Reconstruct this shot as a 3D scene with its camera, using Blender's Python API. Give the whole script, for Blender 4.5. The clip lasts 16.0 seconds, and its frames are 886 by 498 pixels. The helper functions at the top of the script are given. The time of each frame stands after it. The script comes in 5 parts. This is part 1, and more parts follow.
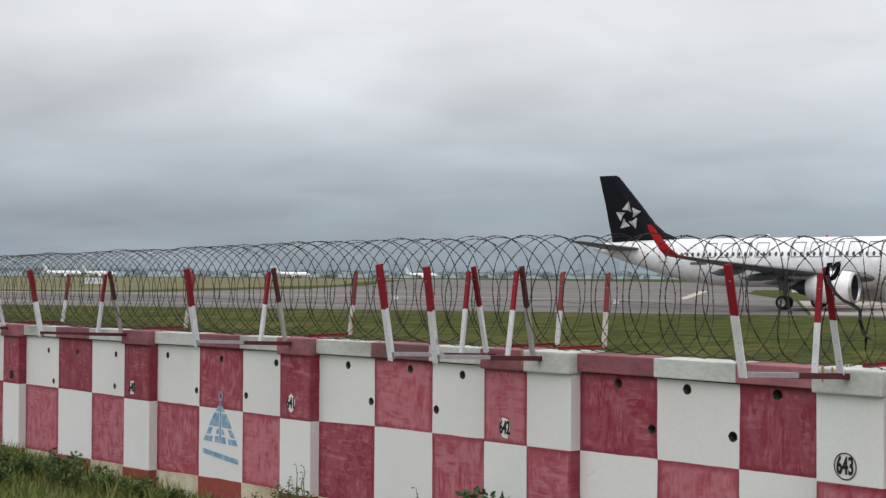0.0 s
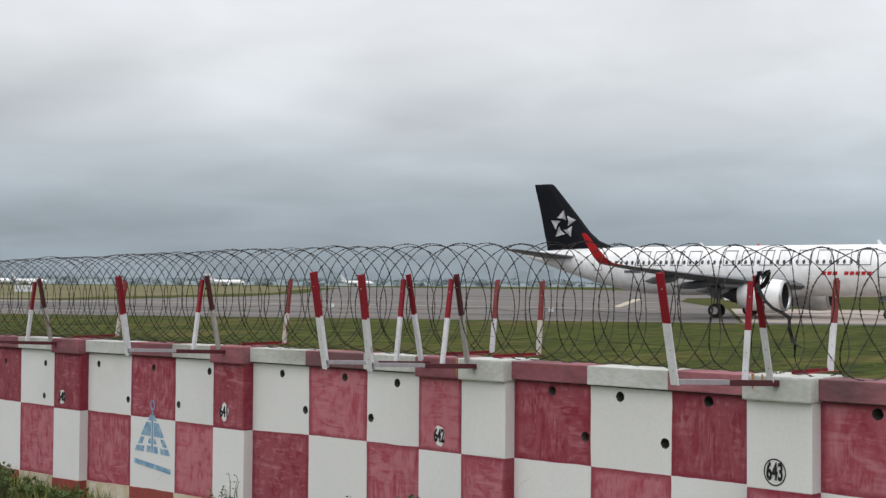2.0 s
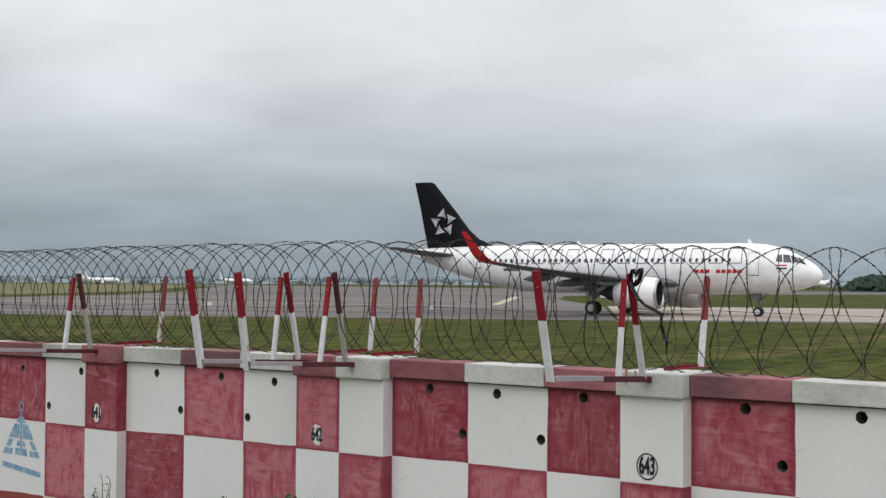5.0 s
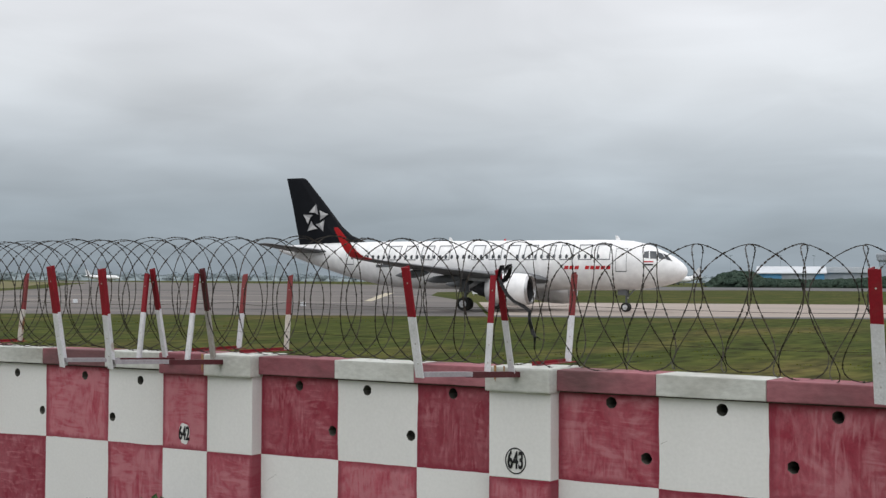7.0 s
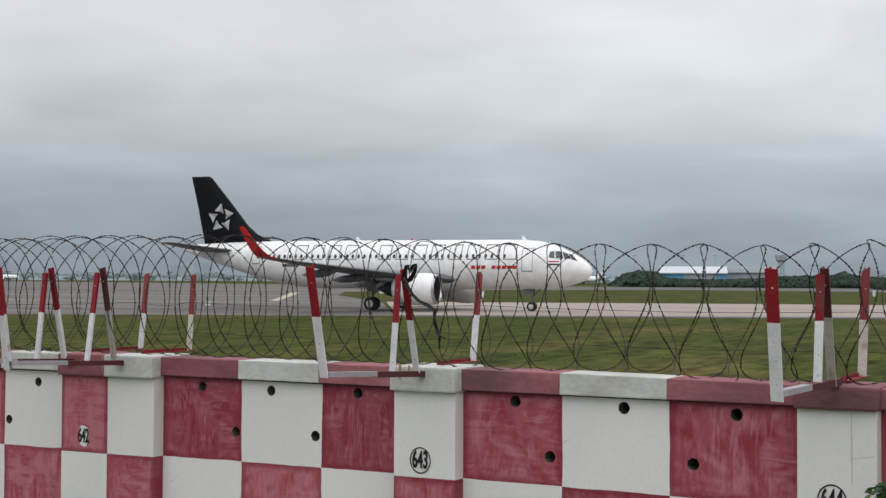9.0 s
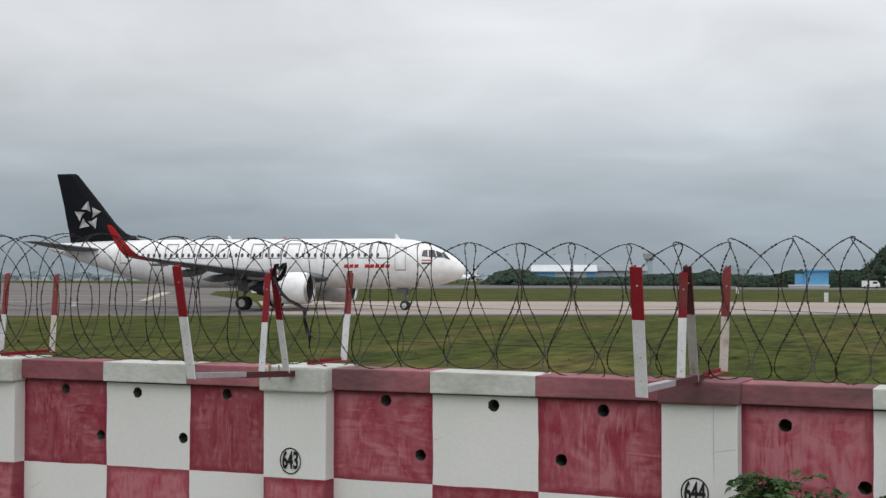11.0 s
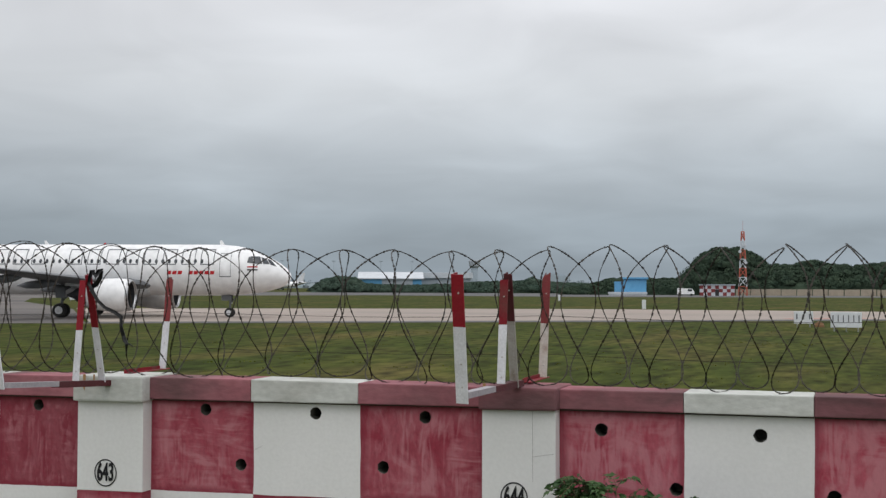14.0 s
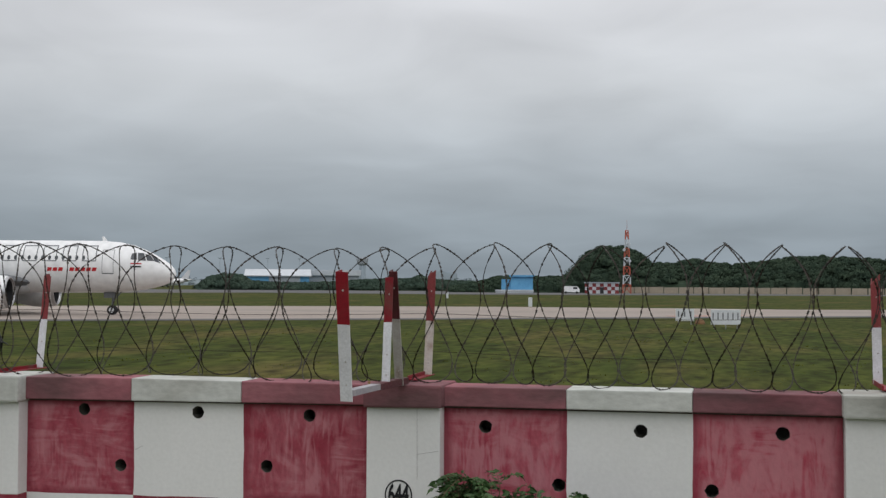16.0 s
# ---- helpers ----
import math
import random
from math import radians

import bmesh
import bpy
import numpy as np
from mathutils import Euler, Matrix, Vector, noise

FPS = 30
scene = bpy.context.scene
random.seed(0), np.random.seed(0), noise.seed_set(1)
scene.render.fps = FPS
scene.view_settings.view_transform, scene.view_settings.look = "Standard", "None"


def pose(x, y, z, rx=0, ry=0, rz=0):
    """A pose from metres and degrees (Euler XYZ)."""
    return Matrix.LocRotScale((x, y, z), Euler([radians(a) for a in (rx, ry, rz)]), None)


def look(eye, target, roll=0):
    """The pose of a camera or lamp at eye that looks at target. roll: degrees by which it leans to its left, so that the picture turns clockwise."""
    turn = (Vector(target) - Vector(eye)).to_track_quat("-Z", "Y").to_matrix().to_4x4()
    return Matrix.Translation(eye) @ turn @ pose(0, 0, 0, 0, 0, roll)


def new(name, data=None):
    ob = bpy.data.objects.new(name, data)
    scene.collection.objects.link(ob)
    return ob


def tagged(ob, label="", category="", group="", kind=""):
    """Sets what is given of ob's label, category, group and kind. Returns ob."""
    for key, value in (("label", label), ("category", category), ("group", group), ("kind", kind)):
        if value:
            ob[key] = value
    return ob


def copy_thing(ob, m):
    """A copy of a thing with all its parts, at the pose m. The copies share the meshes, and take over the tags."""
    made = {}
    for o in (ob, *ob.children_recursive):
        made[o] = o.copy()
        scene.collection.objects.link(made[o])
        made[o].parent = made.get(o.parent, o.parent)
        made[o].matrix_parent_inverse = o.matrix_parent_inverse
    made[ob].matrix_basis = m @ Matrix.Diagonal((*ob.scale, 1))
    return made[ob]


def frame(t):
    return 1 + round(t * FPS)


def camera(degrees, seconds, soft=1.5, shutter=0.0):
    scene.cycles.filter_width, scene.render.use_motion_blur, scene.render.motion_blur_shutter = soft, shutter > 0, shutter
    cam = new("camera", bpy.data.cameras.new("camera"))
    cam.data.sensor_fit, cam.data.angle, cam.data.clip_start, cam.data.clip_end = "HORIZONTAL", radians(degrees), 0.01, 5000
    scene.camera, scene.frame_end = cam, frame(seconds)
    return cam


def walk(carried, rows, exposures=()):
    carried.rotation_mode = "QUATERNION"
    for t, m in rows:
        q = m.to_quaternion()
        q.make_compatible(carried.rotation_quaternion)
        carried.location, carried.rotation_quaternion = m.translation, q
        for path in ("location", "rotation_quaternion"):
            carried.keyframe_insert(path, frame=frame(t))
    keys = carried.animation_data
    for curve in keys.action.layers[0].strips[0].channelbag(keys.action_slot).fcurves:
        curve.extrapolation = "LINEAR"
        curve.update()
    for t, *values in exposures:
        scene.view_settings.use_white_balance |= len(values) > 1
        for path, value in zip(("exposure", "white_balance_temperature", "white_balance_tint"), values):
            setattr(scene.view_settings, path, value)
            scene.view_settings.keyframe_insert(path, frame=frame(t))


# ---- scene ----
# x runs along the boundary wall, y points over it to the airfield, z is up.
cam = camera(38.26, 16.0, soft=1.4)
EYE = 2.7
ROWS = [
    (0, -0.240, -8.335, 49.03, 1.23, 0.30),
    (0.5, -0.240, -8.332, 48.15, 1.33, 0.32),
    (1, -0.239, -8.329, 47.39, 1.41, 0.36),
    (1.5, -0.239, -8.326, 46.75, 1.50, 0.39),
    (2, -0.238, -8.323, 46.16, 1.60, 0.34),
    (2.5, -0.237, -8.320, 45.30, 1.60, 0.28),
    (3, -0.237, -8.316, 44.43, 1.57, 0.24),
    (5.5, -0.231, -8.296, 39.47, 1.49, 0.25),
    (6, -0.229, -8.290, 37.91, 1.42, 0.13),
    (6.5, -0.227, -8.284, 36.41, 1.40, 0.16),
    (7, -0.225, -8.279, 35.09, 1.40, 0.24),
    (7.5, -0.223, -8.274, 33.96, 1.40, 0.27),
    (8, -0.221, -8.270, 32.99, 1.41, 0.32),
    (8.5, -0.220, -8.267, 32.17, 1.40, 0.36),
    (9, -0.217, -8.263, 30.93, 1.40, 0.27),
    (11.5, -0.202, -8.237, 23.96, 1.42, 0.11),
    (12, -0.200, -8.233, 22.72, 1.52, 0.15),
    (12.5, -0.196, -8.228, 21.39, 1.63, 0.19),
    (13, -0.193, -8.224, 20.10, 1.74, 0.28),
    (13.5, -0.190, -8.219, 18.80, 1.77, 0.30),
    (14, -0.186, -8.215, 17.51, 1.70, 0.20),
    (14.5, -0.183, -8.211, 16.23, 1.63, 0.14),
    (15, -0.179, -8.207, 14.95, 1.58, 0.18),
    (15.5, -0.175, -8.203, 13.63, 1.60, 0.24),
    (16, -0.172, -8.199, 12.49, 1.61, 0.30),
]
walk(cam, [(t, pose(x, y, EYE, 90 + pitch, -roll, yaw)) for t, x, y, yaw, pitch, roll in ROWS],
     exposures=((0, 0.0, 6420, 12), (5.5, -0.04, 6420, 12), (9, -0.12, 6420, 12), (12, -0.125, 6420, 12), (13, -0.205, 6420, 12), (14, -0.21, 6420, 12), (15, -0.30, 6420, 12), (16, -0.40, 6420, 12)))

# ---- world, sun, exposure ----
world = bpy.data.worlds.new("overcast")
scene.world = world
world.use_nodes = True
wn, wl = world.node_tree.nodes, world.node_tree.links
wn.clear()


def wmath(op, a, b=None):
    n = wn.new("ShaderNodeMath")
    n.operation = op
    for i, v in enumerate((a, b)):
        if v is None:
            continue
        if isinstance(v, (int, float)):
            n.inputs[i].default_value = v
        else:
            wl.new(v, n.inputs[i])
    return n.outputs[0]


w_out = wn.new("ShaderNodeOutputWorld")
w_bg = wn.new("ShaderNodeBackground")
w_tc = wn.new("ShaderNodeTexCoord")
w_sep = wn.new("ShaderNodeSeparateXYZ")
wl.new(w_tc.outputs["Generated"], w_sep.inputs[0])
height = wmath("MAXIMUM", w_sep.outputs[2], 0.0)
lift = wmath("ADD", height, 0.19)
w_com = wn.new("ShaderNodeCombineXYZ")
wl.new(wmath("DIVIDE", w_sep.outputs[0], lift), w_com.inputs[0])
wl.new(wmath("DIVIDE", w_sep.outputs[1], lift), w_com.inputs[1])


def wnoise(scale, detail, rough, distort):
    n = wn.new("ShaderNodeTexNoise")
    n.inputs["Scale"].default_value = scale
    n.inputs["Detail"].default_value = detail
    n.inputs["Roughness"].default_value = rough
    n.inputs["Distortion"].default_value = distort
    wl.new(w_com.outputs[0], n.inputs["Vector"])
    return n.outputs[0]


cloud_big = wnoise(0.95, 2.5, 0.5, 0.5)
cloud_small = wnoise(2.6, 5.0, 0.5, 0.6)
w_ramp = wn.new("ShaderNodeValToRGB")
stops = [(0.0, (0.285, 0.342, 0.385)), (0.05, (0.345, 0.402, 0.44)), (0.10, (0.505, 0.555, 0.585)), (0.155, (0.70, 0.735, 0.75)),
         (0.24, (0.84, 0.855, 0.87)), (0.45, (0.98, 1.0, 1.0)), (1.0, (1.30, 1.31, 1.31))]
el = w_ramp.color_ramp.elements
while len(el) < len(stops):
    el.new(0.5)
for e, (p, c) in zip(el, stops):
    e.position, e.color = p, (*c, 1)
wl.new(height, w_ramp.inputs[0])
puff = wmath("ADD", wmath("MULTIPLY", cloud_big, 0.75), wmath("MULTIPLY", cloud_small, 0.30))
lean = wmath("ADD", wmath("MULTIPLY", w_sep.outputs[0], 0.22), 1.13)
gain = wmath("MULTIPLY", lean, wmath("ADD", wmath("MULTIPLY", wmath("SUBTRACT", puff, 0.525), 0.95), 1.0))
w_mul = wn.new("ShaderNodeMix")
w_mul.data_type, w_mul.blend_type = "RGBA", "MULTIPLY"
w_mul.inputs[0].default_value = 1.0
wl.new(w_ramp.outputs[0], w_mul.inputs[6])
w_gray = wn.new("ShaderNodeCombineXYZ")
for i in range(3):
    wl.new(gain, w_gray.inputs[i])
wl.new(w_gray.outputs[0], w_mul.inputs[7])
w_sky = wn.new("ShaderNodeTexSky")
w_sky.sky_type, w_sky.sun_disc = "NISHITA", False
w_sky.sun_elevation, w_sky.sun_rotation = radians(58), radians(170)
w_add = wn.new("ShaderNodeMix")
w_add.data_type, w_add.blend_type = "RGBA", "ADD"
w_add.inputs[0].default_value = 0.004
wl.new(w_mul.outputs[2], w_add.inputs[6])
wl.new(w_sky.outputs[0], w_add.inputs[7])
wl.new(w_add.outputs[2], w_bg.inputs[0])
w_bg.inputs[1].default_value = 1.0
wl.new(w_bg.outputs[0], w_out.inputs[0])

sun = new("sun", bpy.data.lights.new("sun", "SUN"))
sun.data.energy, sun.data.angle, sun.data.color = 0.8, radians(60), (1.0, 0.98, 0.95)
sun.matrix_world = look((10, -60, 100), (0, 0, 0))


# ---- materials ----
def mat(name, a, b=None, scale=4.0, rough=0.8, metal=0.0, bump=0.15, fine=60.0, vary=0.0, spec=0.3, stretch=(1, 1, 1), c=None, c_at=(0.55, 0.7), distort=0.6, alpha_c=1.0, coords="Object", grain_range=(0.86, 1.12)):
    """A painted, grown or worn surface: two colours by coarse noise, a third in spots, fine grain and relief."""
    m = bpy.data.materials.new(name)
    m.use_nodes = True
    N, L = m.node_tree.nodes, m.node_tree.links
    bs = N["Principled BSDF"]
    bs.inputs["Roughness"].default_value = rough
    bs.inputs["Metallic"].default_value = metal
    bs.inputs["Specular IOR Level"].default_value = spec
    tc = N.new("ShaderNodeTexCoord")
    mp = N.new("ShaderNodeMapping")
    mp.inputs["Scale"].default_value = stretch
    L.new(tc.outputs[coords], mp.inputs[0])
    vec = mp.outputs[0]
    if vary:
        oi = N.new("ShaderNodeObjectInfo")
        ad = N.new("ShaderNodeVectorMath")
        ad.operation = "ADD"
        sc = N.new("ShaderNodeMath")
        sc.operation = "MULTIPLY"
        sc.inputs[1].default_value = 57.0
        L.new(oi.outputs["Random"], sc.inputs[0])
        L.new(vec, ad.inputs[0])
        L.new(sc.outputs[0], ad.inputs[1])
        vec = ad.outputs[0]

    def noise_node(s, d, dist=0.0):
        n = N.new("ShaderNodeTexNoise")
        n.inputs["Scale"].default_value, n.inputs["Detail"].default_value, n.inputs["Distortion"].default_value = s, d, dist
        L.new(vec, n.inputs["Vector"])
        return n.outputs[0]

    def ramp(v, lo, hi):
        r = N.new("ShaderNodeMapRange")
        r.inputs[1].default_value, r.inputs[2].default_value = lo, hi
        L.new(v, r.inputs[0])
        return r.outputs[0]

    def mix(f, x, y, kind="MIX"):
        n = N.new("ShaderNodeMix")
        n.data_type, n.blend_type = "RGBA", kind
        if isinstance(f, float):
            n.inputs[0].default_value = f
        else:
            L.new(f, n.inputs[0])
        for i, v in ((6, x), (7, y)):
            if isinstance(v, tuple):
                n.inputs[i].default_value = (*v, 1)
            else:
                L.new(v, n.inputs[i])
        return n.outputs[2]

    b = b or tuple(v * 0.85 for v in a)
    col = mix(ramp(noise_node(scale, 5.0, distort), 0.32, 0.68), a, b)
    if c:
        f = ramp(noise_node(scale * 0.45 + 0.013, 4.0, 0.4), *c_at)
        if alpha_c < 1:
            mu = N.new("ShaderNodeMath")
            mu.operation = "MULTIPLY"
            mu.inputs[1].default_value = alpha_c
            L.new(f, mu.inputs[0])
            f = mu.outputs[0]
        col = mix(f, col, c)
    grain = ramp(noise_node(fine, 3.0), 0.25, 0.75)
    g = N.new("ShaderNodeMapRange")
    g.inputs[3].default_value, g.inputs[4].default_value = grain_range
    L.new(grain, g.inputs[0])
    gc = N.new("ShaderNodeCombineColor")
    for i in range(3):
        L.new(g.outputs[0], gc.inputs[i])
    col = mix(1.0, col, gc.outputs[0], "MULTIPLY")
    if vary:
        v = N.new("ShaderNodeMapRange")
        v.inputs[3].default_value, v.inputs[4].default_value = 1 - vary, 1 + vary
        L.new(oi.outputs["Random"], v.inputs[0])
        vc = N.new("ShaderNodeCombineColor")
        for i in range(3):
            L.new(v.outputs[0], vc.inputs[i])
        col = mix(1.0, col, vc.outputs[0], "MULTIPLY")
    L.new(col, bs.inputs["Base Color"])
    if bump:
        bp = N.new("ShaderNodeBump")
        bp.inputs["Strength"].default_value = bump
        bp.inputs["Distance"].default_value = 0.01
        L.new(grain, bp.inputs["Height"])
        L.new(bp.outputs[0], bs.inputs["Normal"])
    return m


M_RED = mat("faded_red_wall_paint", (0.255, 0.030, 0.050), (0.335, 0.085, 0.108), 3.2, 0.75, bump=0.2, fine=30, vary=0.28, stretch=(1.3, 1, 0.8), distort=1.6)


def brushed(m, deep, pale):
    """Adds hand-brushed strokes: a pale worn middle whose extent differs by field, and a fuller coat along the edges."""
    N, L = m.node_tree.nodes, m.node_tree.links
    bs = N["Principled BSDF"]
    old = bs.inputs["Base Color"].links[0].from_socket
    tc, oi = N.new("ShaderNodeTexCoord"), N.new("ShaderNodeObjectInfo")

    def mth(op, a, b=0.0):
        n = N.new("ShaderNodeMath")
        n.operation = op
        for k, v in enumerate((a, b)):
            if isinstance(v, float):
                n.inputs[k].default_value = v
            else:
                L.new(v, n.inputs[k])
        return n.outputs[0]

    def layer(f, under, over):
        n = N.new("ShaderNodeMix")
        n.data_type, n.clamp_factor = "RGBA", True
        L.new(f, n.inputs[0])
        L.new(under, n.inputs[6])
        n.inputs[7].default_value = (*over, 1)
        return n.outputs[2]
    shift = N.new("ShaderNodeVectorMath")
    shift.operation = "ADD"
    L.new(tc.outputs["Object"], shift.inputs[0])
    L.new(mth("MULTIPLY", oi.outputs["Random"], 91.0), shift.inputs[1])
    stroke = N.new("ShaderNodeTexNoise")
    stroke.inputs["Scale"].default_value, stroke.inputs["Detail"].default_value, stroke.inputs["Distortion"].default_value = 3.0, 6.0, 2.6
    L.new(shift.outputs[0], stroke.inputs["Vector"])
    streak = N.new("ShaderNodeTexNoise")
    sm = N.new("ShaderNodeMapping")
    sm.inputs["Scale"].default_value = (8.0, 1.0, 1.5)
    L.new(shift.outputs[0], sm.inputs[0])
    L.new(sm.outputs[0], streak.inputs["Vector"])
    streak.inputs["Scale"].default_value, streak.inputs["Detail"].default_value, streak.inputs["Distortion"].default_value = 1.7, 5.5, 1.7
    cross = N.new("ShaderNodeTexNoise")
    cm = N.new("ShaderNodeMapping")
    cm.inputs["Scale"].default_value = (1.5, 1.0, 8.0)
    L.new(shift.outputs[0], cm.inputs[0])
    L.new(cm.outputs[0], cross.inputs["Vector"])
    cross.inputs["Scale"].default_value, cross.inputs["Detail"].default_value, cross.inputs["Distortion"].default_value = 1.7, 5.5, 1.7
    patchy = N.new("ShaderNodeTexNoise")
    patchy.inputs["Scale"].default_value, patchy.inputs["Detail"].default_value = 2.2, 1.0
    L.new(shift.outputs[0], patchy.inputs["Vector"])
    pick = mth("MINIMUM", mth("MAXIMUM", mth("MULTIPLY", mth("SUBTRACT", patchy.outputs[0], 0.42), 6.0), 0.0), 1.0)
    laid = mth("ADD", mth("MULTIPLY", streak.outputs[0], pick), mth("MULTIPLY", cross.outputs[0], mth("SUBTRACT", 1.0, pick)))
    both = mth("ADD", mth("MULTIPLY", stroke.outputs[0], 0.42), mth("MULTIPLY", laid, 0.58))
    worn = mth("MULTIPLY", mth("SUBTRACT", mth("ADD", both, mth("MULTIPLY", oi.outputs["Random"], 0.17)), 0.54), 6.5)
    col = layer(mth("MULTIPLY", mth("MINIMUM", mth("MAXIMUM", worn, 0.0), 1.0), 0.64), old, pale)
    se = N.new("ShaderNodeSeparateXYZ")
    L.new(tc.outputs["Generated"], se.inputs[0])
    edge = None
    for k in (0, 2):
        e = mth("MINIMUM", se.outputs[k], mth("SUBTRACT", 1.0, se.outputs[k]))
        edge = e if edge is None else mth("MINIMUM", edge, e)
    rim = mth("MULTIPLY", mth("SUBTRACT", mth("ADD", 0.02, mth("MULTIPLY", streak.outputs[0], 0.12)), edge), 18.0)
    col = layer(mth("MULTIPLY", mth("MINIMUM", mth("MAXIMUM", rim, 0.0), 1.0), 0.7), col, deep)
    L.new(col, bs.inputs["Base Color"])


brushed(M_RED, (0.195, 0.017, 0.034), (0.47, 0.20, 0.225))
M_WHITE = mat("white_wall_paint", (0.71, 0.708, 0.694), (0.672, 0.672, 0.656), 1.1, 0.75, bump=0.05, fine=40, vary=0.03, c=(0.46, 0.45, 0.40), c_at=(0.62, 0.85), alpha_c=0.5, grain_range=(0.96, 1.03))
M_PIPE = mat("dirty_weep_hole", (0.070, 0.070, 0.060), (0.12, 0.118, 0.098), 9, 0.9, bump=0.1)
M_COPE_RED = mat("weathered_red_coping_paint", (0.235, 0.074, 0.090), (0.31, 0.125, 0.143), 3.0, 0.8, bump=0.2, fine=22, vary=0.2, stretch=(0.7, 1, 1.5), c=(0.105, 0.058, 0.060), c_at=(0.46, 0.66), alpha_c=0.85)
M_COPE_WHITE = mat("weathered_white_coping_paint", (0.57, 0.58, 0.55), (0.47, 0.48, 0.45), 2.5, 0.8, bump=0.15, fine=22, vary=0.05, stretch=(0.8, 1, 1.4), c=(0.24, 0.22, 0.185), c_at=(0.48, 0.72), alpha_c=0.72, grain_range=(0.86, 1.08))
M_BASE_RED = mat("splashed_red_plinth_paint", (0.30, 0.055, 0.045), (0.22, 0.06, 0.045), 4.0, 0.85, bump=0.4, fine=30, vary=0.1, c=(0.17, 0.09, 0.06), c_at=(0.55, 0.75))
M_BASE_WHITE = mat("muddy_white_plinth_paint", (0.58, 0.54, 0.43), (0.47, 0.38, 0.25), 3.0, 0.85, bump=0.4, fine=30, vary=0.05, c=(0.30, 0.22, 0.13), c_at=(0.55, 0.75))
# Dark colour that stands for the shade in the gap below the coping.
M_GAP_SHADE = mat("gap_shade", (0.060, 0.050, 0.047), (0.10, 0.080, 0.072), 7, 0.95, fine=40)
M_CORE = mat("rough_concrete", (0.30, 0.29, 0.27), (0.22, 0.21, 0.20), 6, 0.9, fine=50)
M_POST_RED = mat("red_post_paint", (0.225, 0.0095, 0.018), (0.175, 0.010, 0.017), 6, 0.55, bump=0.1, fine=80, vary=0.15, c=(0.15, 0.04, 0.036), c_at=(0.62, 0.72), spec=0.2)
M_POST_OLD = mat("flaked_red_post_paint", (0.235, 0.034, 0.040), (0.18, 0.045, 0.042), 9, 0.7, bump=0.3, fine=80, vary=0.1, c=(0.30, 0.22, 0.19), c_at=(0.66, 0.74))
M_POST_GREY = mat("weathered_grey_post_paint", (0.40, 0.38, 0.36), (0.30, 0.28, 0.25), 9, 0.7, bump=0.2, fine=80, vary=0.1, c=(0.22, 0.17, 0.13), c_at=(0.6, 0.7))
# White arm paint greyed in colour for the shade on the arm.
M_ARM_SHADED = mat("shaded_white_arm_paint", (0.36, 0.34, 0.36), (0.28, 0.26, 0.28), 9, 0.6, bump=0.1, fine=80)
M_POST_WHITE = mat("white_post_paint", (0.66, 0.66, 0.69), (0.56, 0.56, 0.58), 6, 0.55, bump=0.1, fine=80, vary=0.06, c=(0.30, 0.20, 0.12), c_at=(0.68, 0.76))
M_POST_RUST = mat("rust_streaked_white_post_paint", (0.60, 0.58, 0.55), (0.50, 0.45, 0.39), 8, 0.75, bump=0.3, fine=80, vary=0.08, c=(0.22, 0.10, 0.05), c_at=(0.56, 0.68))
M_ARM = mat("dull_maroon_steel_paint", (0.090, 0.014, 0.020), (0.065, 0.018, 0.018), 8, 0.6, bump=0.2, fine=80)
M_WIRE = mat("rusted_razor_wire", (0.022, 0.020, 0.018), (0.042, 0.031, 0.022), 9, 0.6, metal=0.2, bump=0.1, fine=90)
M_BLACK = mat("black_paint", (0.014, 0.014, 0.016), None, 8, 0.7, bump=0.05)
M_CLOTH = mat("black_plastic_ribbon", (0.012, 0.012, 0.014), (0.022, 0.022, 0.024), 12, 0.35, bump=0.3, fine=40, spec=0.5)
M_BLUE = mat("faded_blue_wall_paint", (0.10, 0.25, 0.42), (0.34, 0.45, 0.52), 11, 0.8, bump=0.1)
M_GRASS = mat("airfield_grass", (0.032, 0.046, 0.007), (0.062, 0.072, 0.013), 0.42, 0.95, bump=0.0, fine=2.4, spec=0.05, c=(0.105, 0.084, 0.028), c_at=(0.48, 0.70), alpha_c=0.75, stretch=(0.9, 0.30, 1), grain_range=(0.30, 1.48))
M_VERGE = mat("verge_soil_grass", (0.055, 0.085, 0.018), (0.10, 0.085, 0.04), 1.1, 0.95, bump=0.6, fine=16, spec=0.1)
M_BLADE = mat("grass_blades", (0.085, 0.105, 0.018), (0.115, 0.125, 0.030), 0.16, 0.85, bump=0.0, fine=2.2, spec=0.1, c=(0.125, 0.098, 0.04), c_at=(0.46, 0.68), alpha_c=0.85, stretch=(0.7, 0.7, 1))
M_VBLADE = mat("verge_grass_blades", (0.125, 0.165, 0.038), (0.170, 0.185, 0.060), 1.5, 0.8, bump=0.0, fine=9.0, spec=0.15, c=(0.17, 0.15, 0.07), c_at=(0.55, 0.72), alpha_c=0.6)
M_LEAF = mat("weed_leaves", (0.070, 0.112, 0.032), (0.105, 0.145, 0.048), 7, 0.6, bump=0.05, fine=50, spec=0.2)
M_LEAF_DARK = mat("dark_shrub_leaves", (0.026, 0.066, 0.020), (0.052, 0.102, 0.030), 7, 0.5, bump=0.05, fine=50, spec=0.3)
M_STEM = mat("weed_stems", (0.10, 0.10, 0.05), (0.14, 0.10, 0.06), 12, 0.8)
